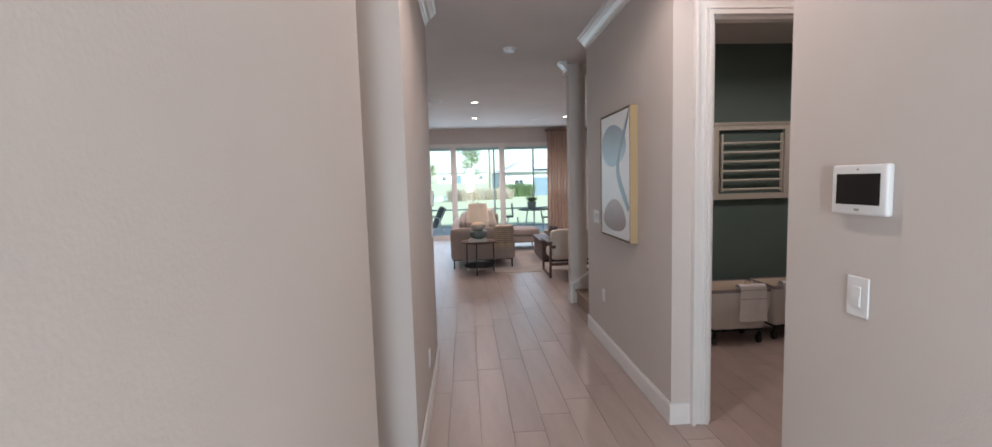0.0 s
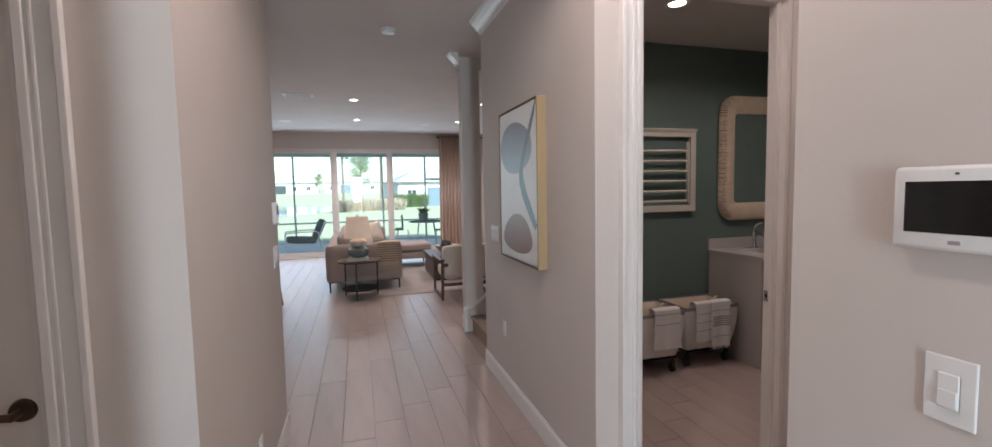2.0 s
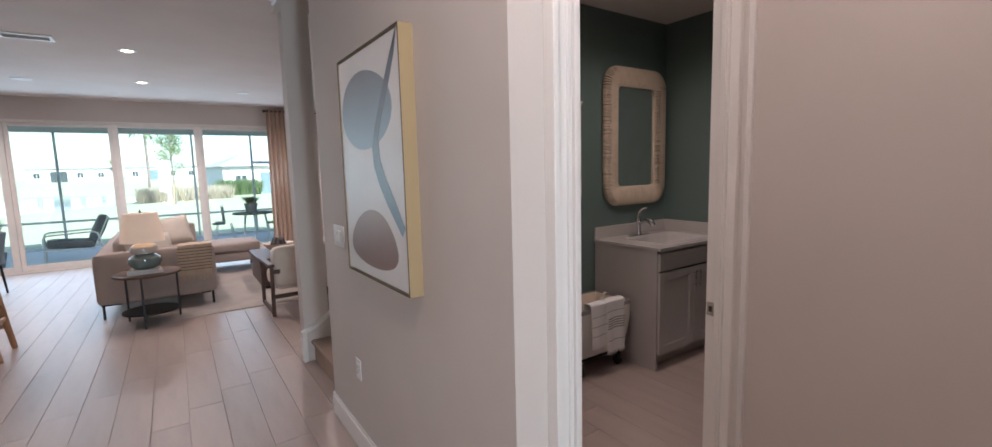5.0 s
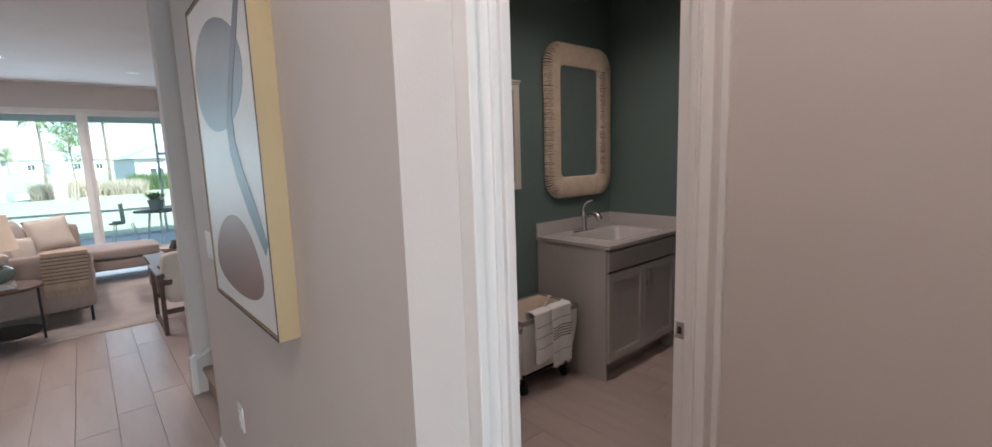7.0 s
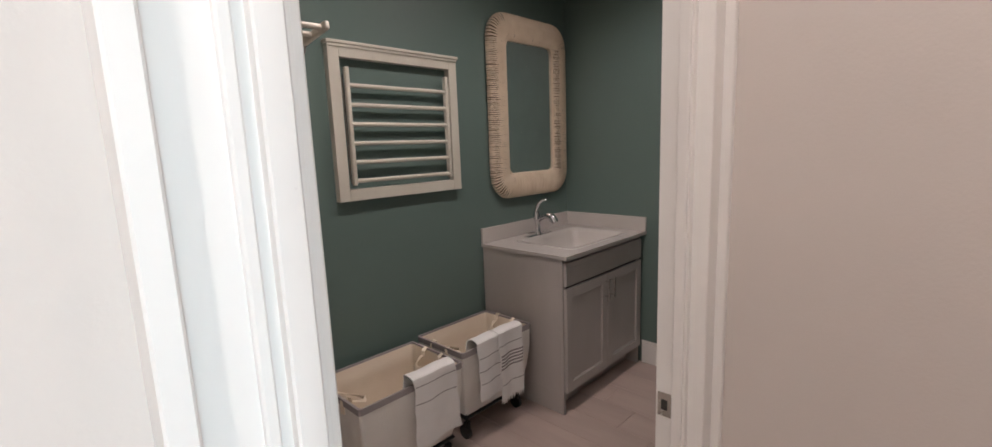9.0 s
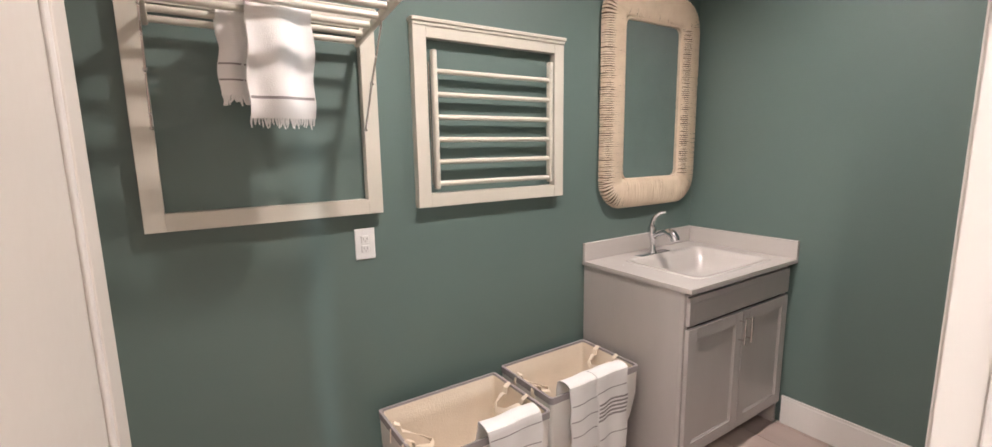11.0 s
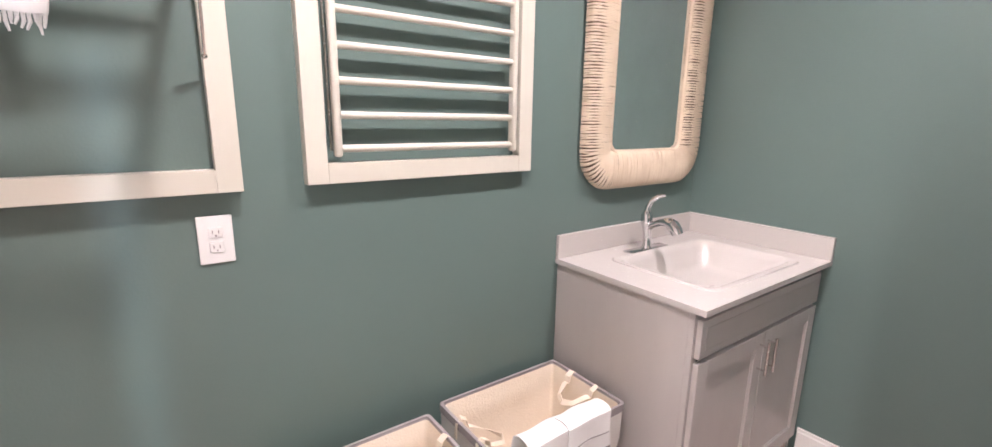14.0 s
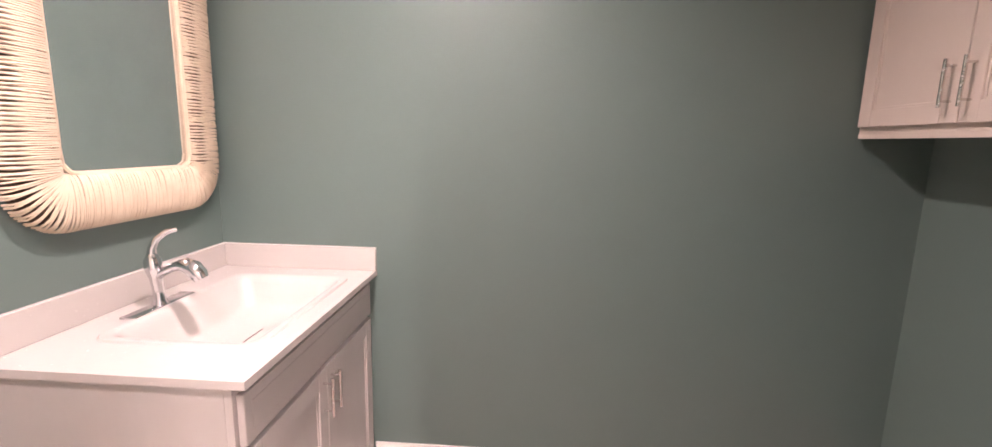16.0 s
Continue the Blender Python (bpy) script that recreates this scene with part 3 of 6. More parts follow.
def wash(name, a, b, axis_scale=1.0):
    """Thinned paint that runs from one colour at the top to another below."""
    m = material(name, a, b, rough=0.45, scale=5, fine=200, bump=0.2)
    nt = m.node_tree
    tc = node(nt, "ShaderNodeTexCoord")
    sp = node(nt, "ShaderNodeSeparateXYZ")
    nt.links.new(tc.outputs["Generated"], sp.inputs[0])
    mix = [n for n in nt.nodes if n.bl_idname == "ShaderNodeMix"][0]
    add = node(nt, "ShaderNodeMath")
    add.operation = "MULTIPLY_ADD"
    add.inputs[1].default_value = 0.22
    noise_n = [n for n in nt.nodes if n.bl_idname == "ShaderNodeTexNoise"][0]
    nt.links.new(noise_n.outputs[0], add.inputs[0])
    inv = node(nt, "ShaderNodeMapRange", From_Min=1.1, From_Max=0.05)
    nt.links.new(sp.outputs[2], inv.inputs[0])
    nt.links.new(inv.outputs[0], add.inputs[2])
    nt.links.new(add.outputs[0], mix.inputs[0])
    return m


def art_xy(u, v):
    return ((u - 0.5) * 2 * (AW - 0.015), (0.5 - v) * 2 * (AH - 0.015))


def blob(cu, cv_, ru, rv, flat=1.0, n=40, wob=0.05, seed=0.0):
    out = []
    for i in range(n):
        a = 2 * math.pi * i / n
        s, c = math.sin(a), math.cos(a)
        k = 1 + wob * math.sin(2 * a + seed) + wob * 0.6 * math.sin(3 * a + 2 * seed)
        r = abs(s) ** (0.72 if flat < 1 and s > 0 else 1.0) * (1 if s > 0 else -1)
        out.append(art_xy(cu + ru * c * k * (1 - 0.12 * (flat < 1) * -min(s, 0) * 1.6), cv_ + rv * r * k * (flat if s > 0 else 1)))
    return out


M_ART1 = wash("blue_grey_wash", (0.12, 0.125, 0.145), (0.34, 0.45, 0.53))
M_ART2 = wash("band_wash", (0.12, 0.115, 0.135), (0.22, 0.32, 0.38))
M_ART3 = wash("brown_wash", (0.42, 0.33, 0.31), (0.24, 0.14, 0.115))
part("painted_shape", flat_shape(blob(0.45, 0.255, 0.42, 0.175, 1.0, 40, 0.04, 0.7), -FD + 0.001), M_ART1, art, "blue-grey painted oval")
part("painted_shape", flat_shape(blob(0.49, 0.86, 0.39, 0.175, 0.55, 40, 0.03, 2.0), -FD + 0.001), M_ART3, art, "brown painted dome")
line = [(1.0, 0.03), (0.90, 0.12), (0.80, 0.22), (0.68, 0.34), (0.62, 0.42), (0.63, 0.50), (0.70, 0.58), (0.82, 0.67), (1.0, 0.78)]
wid = [0.02, 0.05, 0.06, 0.055, 0.05, 0.048, 0.045, 0.045, 0.045]
rb = bmesh.new()
sect = []
for (u, v), w in zip(line, wid):
    (lx_, lz_), (rx_, rz_) = art_xy(u - w, v), art_xy(min(u + w, 0.995), v - 0.035)
    sect.append([rb.verts.new(p) for p in ((lx_, -FD, lz_), (rx_, -FD, rz_), (rx_, -FD + 0.0017, rz_), (lx_, -FD + 0.0017, lz_))])
for p, q in zip(sect, sect[1:]):
    for i in range(4):
        rb.faces.new((p[i], p[(i + 1) % 4], q[(i + 1) % 4], q[i]))
rb.faces.new(sect[0])
rb.faces.new(sect[-1][::-1])
part("painted_shape", rb, M_ART2, art, "slate painted ribbon")


# ceiling fittings
def downlight(x, y, z):
    d = thing("downlight", x, y, z, "round white recessed ceiling downlight, lit", "ceiling light", "recessed ceiling lights")
    part("trim_ring", lathe(bmesh.new(), [(0.058, 0.0), (0.086, 0.0), (0.088, -0.006), (0.060, -0.009), (0.057, -0.002)], 28), M_PLASTIC, d, "", True)
    part("lens", lathe(bmesh.new(), [(0.0, -0.003), (0.057, -0.003), (0.057, -0.0015), (0, -0.0015)], 28), M_LED, d, "glowing lens")
    return d


# Includes a fitting for the added alcove lamp; none is known there.
for lx, ly in HALL_LIGHTS:
    downlight(lx, ly, H)
for lx, ly in LAUNDRY_LIGHTS:
    downlight(lx, ly, HL)
sm = thing("smoke_detector", 0.66, 5.10, H, "round white smoke detector on the ceiling", "smoke detector")
part("base", lathe(bmesh.new(), [(0, 0), (0.068, 0), (0.068, -0.012), (0, -0.012)], 28), M_PLASTIC, sm)
part("cover", lathe(bmesh.new(), [(0.058, -0.012), (0.062, -0.02), (0.052, -0.036), (0.0, -0.04)], 28), M_PLASTIC, sm, "", True)
vt = thing("ceiling_vent", -0.41, 8.20, H, "white rectangular slatted ceiling vent", "vent")
part("frame", box(box(box(B(-0.20, -0.17, -0.11, 0.11, -0.012, 0), 0.17, 0.20, -0.11, 0.11, -0.012, 0), -0.17, 0.17, -0.11, -0.08, -0.012, 0), -0.17, 0.17, 0.08, 0.11, -0.012, 0), M_PLASTIC, vt)
part("backing", B(-0.17, 0.17, -0.08, 0.08, -0.002, 0), M_BAND, vt)
for i in range(7):
    s = part("slat", B(-0.17, 0.17, -0.009, 0.009, -0.001, 0.001, m=pose(0, -0.068 + i * 0.0227, -0.007, 35)), M_PLASTIC, vt)
for qx, qy in ((-1.45, 8.2), (-0.95, 10.85)):
    q = thing("ceiling_speaker", qx, qy, H, "flat round white ceiling speaker", "speaker", "ceiling speakers")
    part("grille", lathe(bmesh.new(), [(0.115, 0), (0.115, -0.006), (0.10, -0.009), (0.0, -0.009)], 28), M_PLASTIC, q, "", True)
sp2 = thing("ceiling_sensor", 1.75, 10.9, H, "small round white sensor on the living room ceiling", "sensor")
part("cover", lathe(bmesh.new(), [(0.09, 0), (0.09, -0.008), (0.0, -0.012)], 24), M_PLASTIC, sp2, "", True)

# ---- laundry room ----
def slab_frame(bm, x0, x1, z0, z1, w, y0, y1, bevel=0.003):
    box(bm, x0, x0 + w, y0, y1, z0, z1, bevel)
    box(bm, x1 - w, x1, y0, y1, z0, z1, bevel)
    box(bm, x0 + w, x1 - w, y0, y1, z0, z0 + w, bevel)
    box(bm, x0 + w, x1 - w, y0, y1, z1 - w, z1, bevel)
    return bm


def drying_rack(x0, x1, z0, z1, opened, label):
    r = thing("drying_rack", x0, NY, z0, label, "drying rack", "wall drying racks")
    w, h = x1 - x0, z1 - z0
    part("frame", slab_frame(bmesh.new(), 0, w, 0, h - 0.02, 0.056, -0.038, 0, 0.0012), M_RACK, r)
    cap = box(B(-0.008, w + 0.008, -0.05, 0, h - 0.02, h - 0.004, 0.003), -0.003, w + 0.003, -0.044, 0, h - 0.034, h - 0.02, 0.003)
    part("cap_moulding", cap, M_RACK, r)
    a, b = (0.066, w - 0.066) if opened else (0.086, w - 0.086)
    lo, hi = 0.073, h - 0.118
    length = hi - lo
    if opened:
        length = 0.45
        m = Matrix.Translation((0, -0.03, h - 0.128)) @ Matrix.Rotation(radians(82), 4, "X")
    else:
        m = Matrix.Translation((0, -0.036, lo))

    def put(bm):
        bmesh.ops.transform(bm, matrix=m, verts=bm.verts)
        return bm
    for sx in (a, b):
        rail = B(sx - 0.010, sx + 0.010, -0.015, 0.015, 0.0, length, 0.007, 3)
        part("side_rail", put(rail), M_RACK, r, "", True)
    for k in range(6):
        z = 0.022 + k * (0.09 if not opened else (length - 0.056) / 5)
        part("dowel", put(rod((a, 0, z), (b, 0, z), 0.0105, None, 12)), M_RACK, r, "", True)
    for sx in (a, b):
        br = bmesh.new()
        if opened:
            p = m @ Vector((sx, 0, length * 0.62))
            q = Vector((sx + (0.015 if sx > w / 2 else -0.015), -0.036, h * 0.42))
            mid = (p + q) / 2 + Vector((0, 0.02, -0.02))
            path_tube(br, [q, mid], 0.0035, 6)
            path_tube(br, [mid, p], 0.0035, 6)
            bmesh.ops.create_uvsphere(br, u_segments=8, v_segments=6, radius=0.007, matrix=Matrix.Translation(mid))
            bmesh.ops.create_uvsphere(br, u_segments=8, v_segments=6, radius=0.007, matrix=Matrix.Translation(q))
        else:
            off = -0.016 if sx < w / 2 else 0.016
            path_tube(br, [(sx + off, -0.028, 0.09), (sx + off, -0.024, h * 0.5), (sx + off, -0.02, h * 0.78)], 0.003, 6)
        part("brace", br, M_NICKEL, r, "thin steel folding brace")
    return r


drying_rack(1.647, 2.398, 1.268, 2.018, True, "cream wooden wall drying rack folded open, with a towel on it")
drying_rack(2.551, 3.323, 1.272, 2.018, False, "cream wooden wall drying rack folded shut")


def hanging_towel(name, x0, x1, y, ztop, zfront, zback, label, stripes, fringe, lean=0.0, y_back=0.05, folds=2.0, seed=0.0):
    """A towel draped over a bar at y, ztop: front edge at zfront, back edge at zback."""
    t = thing(name, (x0 + x1) / 2, y, ztop, label, "towel")
    hw, lf, lb = (x1 - x0) / 2, ztop - zfront, ztop - zback

    def surf(u, v, lift=0.0):
        s = v * (lf + lb + 0.06)
        wav = 0.008 * math.sin(u * folds * 6.28 + seed) * min(1, abs(s - lf) / 0.15 + 0.15)
        x = (u - 0.5) * 2 * hw * (1 + 0.04 * math.sin(v * 5 + seed)) + 0.004 * math.sin(v * 23 + seed)
        if s < lf:
            return (x + lean * (lf - s), -y_back / 2 - 0.012 + wav - lift - 0.02 * (lf - s), s - lf)
        if s < lf + 0.06:
            a = (s - lf) / 0.06 * math.pi
            return (x, -(y_back / 2 + 0.012 + lift) * math.cos(a) + wav, (0.014 + lift) * math.sin(a))
        return (x - lean * (s - lf - 0.06), y_back / 2 + 0.012 + wav * 0.6 + lift, -(s - lf - 0.06))
    part("cloth", cloth(bmesh.new(), surf, 22, 44, 0.004), M_TOWEL, t, "", True)
    total = lf + lb + 0.06
    for z, h in stripes:
        v0, v1 = z / total, (z + h) / total
        part("stripe", cloth(bmesh.new(), lambda u, v: surf(0.02 + u * 0.96, v0 + (v1 - v0) * v, 0.0035), 22, 2, 0.001), M_TSTRIPE, t, "dark woven stripe", True)
    if fringe:
        f = bmesh.new()
        rnd = random.Random(int(seed * 10) + 3)
        for k in range(26):
            u = (k + 0.5) / 26
            p = Vector(surf(u, 0))
            q = p + Vector((rnd.uniform(-0.006, 0.006), rnd.uniform(-0.004, 0.004), -rnd.uniform(0.018, 0.032)))
            path_tube(f, [p + Vector((0, 0.002, 0.004)), (p + q) / 2 + Vector((rnd.uniform(-0.003, 0.003), 0, 0)), q], [0.0035, 0.003, 0.0018], 5)
        part("fringe", f, M_TOWEL, t)
    return t


hanging_towel("hand_towel", 1.955, 2.130, 4.29, 1.932, 1.605, 1.70, "white cotton towel with dark stripes and fringe over the rack", [(0.055, 0.008)], True, -0.05, 0.07, 1.4, 0.4)
hanging_towel("hand_towel", 1.885, 1.968, 4.37, 1.920, 1.675, 1.72, "white cotton towel with thin dark stripes over the rack", [(0.04, 0.005), (0.085, 0.005)], True, -0.03, 0.07, 1.0, 1.7)

# mirror with a wrapped frame
mi = thing("mirror", 3.992, NY, 1.75, "wall mirror in a wrapped natural rattan frame", "mirror")
MW, MHH, FW = 0.398, 0.580, 0.160
part("glass", B(-MW + FW * 0.6, MW - FW * 0.6, -0.022, -0.012, -MHH + FW * 0.6, MHH - FW * 0.6), M_MIRROR, mi, "silvered glass")


def ring_line(n, inset):
    """Points, outward normals round a rounded rectangle."""
    hx, hz, r = MW - inset, MHH - inset, 0.13 - inset * 0.55
    straight = [2 * (hz - r), 2 * (hx - r)]
    arc = math.pi / 2 * r
    total = 2 * sum(straight) + 4 * arc
    out = []
    for i in range(n):
        s = total * i / n
        for k in range(4):
            ln = straight[k % 2]
            if s < ln:
                d = s - ln / 2
                p = [(hx, d), (-d, hz), (-hx, -d), (d, -hz)][k]
                nn = [(1, 0), (0, 1), (-1, 0), (0, -1)][k]
                break
            s -= ln
            if s < arc:
                a = k * math.pi / 2 + s / r
                c = [(hx - r, hz - r), (-hx + r, hz - r), (-hx + r, -hz + r), (hx - r, -hz + r)][k]
                nn = (math.cos(a), math.sin(a))
                p = (c[0] + r * nn[0], c[1] + r * nn[1])
                break
            s -= arc
        out.append((p, nn))
    return out


# Core of the frame; its dark colour imitates shade between the wound strands.
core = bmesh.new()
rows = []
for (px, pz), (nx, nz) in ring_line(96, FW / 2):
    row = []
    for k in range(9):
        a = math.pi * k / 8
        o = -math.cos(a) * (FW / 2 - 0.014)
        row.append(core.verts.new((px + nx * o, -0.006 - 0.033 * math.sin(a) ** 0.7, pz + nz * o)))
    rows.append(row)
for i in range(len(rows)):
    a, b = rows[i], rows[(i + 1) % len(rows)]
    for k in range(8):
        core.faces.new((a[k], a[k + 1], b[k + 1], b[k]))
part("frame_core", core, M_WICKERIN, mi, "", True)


def strand(bm, pts, across, r):
    """A thin wound strand through pts; across is the way along the frame."""
    last = None
    for k, p in enumerate(pts):
        way = Vector(pts[min(k + 1, len(pts) - 1)]) - Vector(pts[max(k - 1, 0)])
        up = way.cross(across).normalized()
        ring = [bm.verts.new(Vector(p) + across * (r * math.cos(q * 1.2566)) + up * (r * math.sin(q * 1.2566))) for q in range(5)]
        if last:
            for q in range(5):
                bm.faces.new((last[q], last[(q + 1) % 5], ring[(q + 1) % 5], ring[q]))
        last = ring


wrap = bmesh.new()
rnd = random.Random(4)
NW, NG = 540, 2
for i, ((px, pz), (nx, nz)) in enumerate(ring_line(NW, FW / 2)):
    j = rnd.uniform(-0.0006, 0.0006)
    tx, tz = -nz, nx
    slant = rnd.uniform(-0.006, 0.006)
    rise = rnd.uniform(0, 0.0022)
    g = i % NG - (NG - 1) / 2
    pts = []
    for k in range(12):
        a = math.pi * k / 11
        o = -math.cos(a) * (FW / 2 - 0.001)
        row = 0.052 if nx < -0.25 else -0.044 if nx > 0.25 else -0.060
        wide = 0.026 if nx < -0.25 else 0.02 if nx > 0.25 else 0.010
        open_ = math.exp(-((o - row) / wide) ** 2) * (1 if abs(nx) > 0.25 else 0.3)
        sh = j + slant * o / FW - g * 0.0060 * open_
        pts.append((px + nx * o + tx * sh, -0.010 - 0.043 * math.sin(a) ** 0.55 - rise - 0.001 * open_, pz + nz * o + tz * sh))
    strand(wrap, pts, Vector((tx, 0, tz)), 0.0033 + rnd.uniform(-0.0004, 0.0005))
tagged(part("rattan_wrap", wrap, M_WICKER, mi, "wound natural rattan strands", True), "wound natural rattan strands", "", "", "stuff")
bead = bmesh.new()
pts = [(p[0], -0.03, p[1]) for p, nn in ring_line(80, FW - 0.004)]
path_tube(bead, pts + pts[:2], 0.008, 6)
part("inner_cord", bead, M_WICKER, mi, "", True)

# vanity
VX0, VX1, VY0 = 3.512, 4.408, 3.89
va = thing("sink_cabinet", VX0, NY, 0, "taupe-grey wooden sink cabinet with two doors", "cabinet")
W, D = VX1 - VX0, NY - VY0
for a, b in ((0, 0.018), (W - 0.018, W)):
    part("side_panel", box(B(a, b, -D + 0.02, 0, 0.08, 0.884, 0.001), a, b, -D + 0.002, 0, F, 0.08), M_CAB, va)
part("bottom_panel", B(0.018, W - 0.018, -D + 0.02, 0, 0.08, 0.098), M_CAB, va)
part("back_panel", B(0.018, W - 0.018, -0.02, 0, 0.098, 0.876), M_CAB, va)
part("toe_kick", B(0.018, W - 0.018, -D + 0.09, -D + 0.105, F, 0.08), M_CAB, va)
ff = bmesh.new()
slab_frame(ff, 0, W, 0.08, 0.884, 0.03, -D + 0.001, -D + 0.02, 0.001)
part("face_frame", ff, M_CAB, va)
# Near-black sheet paints the shade seen between the drawer and the doors.
part("shade_sheet", B(0.03, W - 0.03, -D + 0.012, -D + 0.018, 0.13, 0.84), M_CABIN, va, "dark sheet for the shade in the gaps between the doors")


def shaker(x0, x1, z0, z1, yf, mat, parent, out=-1, w=0.058):
    """A framed door leaf whose face stands at yf, looking along out; the panel is a piece of its own."""
    bm = slab_frame(bmesh.new(), x0, x1, z0, z1, w, *sorted((yf, yf - out * 0.019)), 0.0015)
    d = part("door", bm, mat, parent)
    pn = B(x0 + w, x1 - w, *sorted((yf - out * 0.009, yf - out * 0.017)), z0 + w, z1 - w)
    slab_frame(pn, x0 + w, x1 - w, z0 + w, z1 - w, 0.008, *sorted((yf - out * 0.005, yf - out * 0.009)), 0.001)
    part("panel", pn, mat, d)
    return d


def bar_handle(parent, x, z0, z1, yf, out=-1):
    bm = rod((x, yf + out * 0.03, z0), (x, yf + out * 0.03, z1), 0.0055, None, 12)
    for z in (z0 + 0.018, z1 - 0.018):
        tube(bm, (x, yf, z), (x, yf + out * 0.03, z), 0.004)
    return part("handle", bm, M_NICKEL, parent, "brushed nickel bar handle", True)


dr = bmesh.new()
box(dr, 0.012, W - 0.012, -D - 0.019, -D, 0.727, 0.858, 0.002)
box(dr, 0.04, W - 0.04, -D - 0.0205, -D - 0.019, 0.755, 0.830, 0.001)
part("drawer_front", dr, M_CAB, va)
for a, b, hx in ((0.012, W / 2 - 0.002, W / 2 - 0.03), (W / 2 + 0.002, W - 0.012, W / 2 + 0.03)):
    d = shaker(a, b, 0.095, 0.711, -D - 0.019, M_CAB, va)
    bar_handle(d, hx, 0.555, 0.685, -D - 0.019)

ct = thing("countertop", VX0, NY, 0.872, "white solid countertop with a moulded square basin and backsplash", "countertop")
cm = bmesh.new()
TX0, TX1, TY0 = -0.014, EX - VX0 - 0.001, -(NY - 3.85)
SX0, SX1, SY0, SY1 = 0.17, 0.77, TY0 + 0.09, -0.16
for a in ((TX0, SX0, TY0, -0.001), (SX1, TX1, TY0, -0.001), (SX0, SX1, TY0, SY0), (SX0, SX1, SY1, -0.001)):
    box(cm, *a, 0.012, 0.033)
bmesh.ops.remove_doubles(cm, verts=cm.verts, dist=1e-5)
part("slab", cm, M_STONE, ct)
bs_ = box(B(TX0, TX1, -0.018, -0.001, 0.033, 0.130, 0.002), TX1 - 0.018, TX1, TY0, -0.018, 0.033, 0.130, 0.002)
part("backsplash", bs_, M_STONE, ct)
ba = bmesh.new()
loops = []
for ins, z in ((-0.028, 0.0335), (-0.024, 0.039), (-0.006, 0.039), (0.004, 0.034), (0.02, 0.012), (0.045, -0.055), (0.075, -0.083), (0.2, -0.09)):
    x0, x1, y0, y1, r = SX0 + ins, SX1 - ins, SY0 + ins, SY1 - ins, max(0.05 - ins * 0.15, 0.02)
    loop = []
    for cxx, cyy, a0 in ((x1 - r, y1 - r, 0), (x0 + r, y1 - r, 90), (x0 + r, y0 + r, 180), (x1 - r, y0 + r, 270)):
        for k in range(5):
            a = radians(a0 + k * 22.5)
            loop.append(ba.verts.new((cxx + r * math.cos(a), cyy + r * math.sin(a), z)))
    loops.append(loop)
for p, q in zip(loops, loops[1:]):
    for i in range(len(p)):
        ba.faces.new((p[i], p[(i + 1) % len(p)], q[(i + 1) % len(p)], q[i]))
ba.faces.new(loops[-1])
part("basin", ba, M_STONE, ct, "white moulded basin", True)

fa = thing("faucet", 3.925, 4.385, 0.905, "chrome pull-out faucet with a lever on top", "faucet")
pl = bmesh.new()
box(pl, -0.125, 0.125, -0.026, 0.026, 0, 0.009, 0.004, 2)
part("deck_plate", pl, M_CHROME, fa, "", True)
part("spout", path_tube(bmesh.new(), [(0, 0, 0.095), (-0.003, -0.028, 0.116), (-0.008, -0.066, 0.133), (-0.011, -0.090, 0.138)], [0.013, 0.013, 0.014, 0.016], 14), M_CHROME, fa, "", True)
part("spray_head", path_tube(bmesh.new(), [(-0.011, -0.088, 0.138), (-0.012, -0.104, 0.140), (-0.014, -0.130, 0.132), (-0.016, -0.150, 0.112), (-0.016, -0.156, 0.100)], [0.018, 0.023, 0.026, 0.025, 0.021], 14), M_CHROME, fa, "chrome pull-out head", True)
part("base", path_tube(bmesh.new(), [(0, 0, 0.006), (0, 0, 0.020), (0, 0.001, 0.055), (0, 0.004, 0.092), (0, 0.009, 0.122), (0, 0.011, 0.150), (0, 0.012, 0.170)], [0.025, 0.019, 0.0165, 0.019, 0.025, 0.024, 0.013], 16), M_CHROME, fa, "", True)
part("lever", path_tube(bmesh.new(), [(0, 0.012, 0.160), (0.002, 0.010, 0.185), (0.010, 0.0, 0.212), (0.026, -0.022, 0.234), (0.042, -0.045, 0.240)], [0.015, 0.012, 0.010, 0.009, 0.006], 12), M_CHROME, fa, "", True)


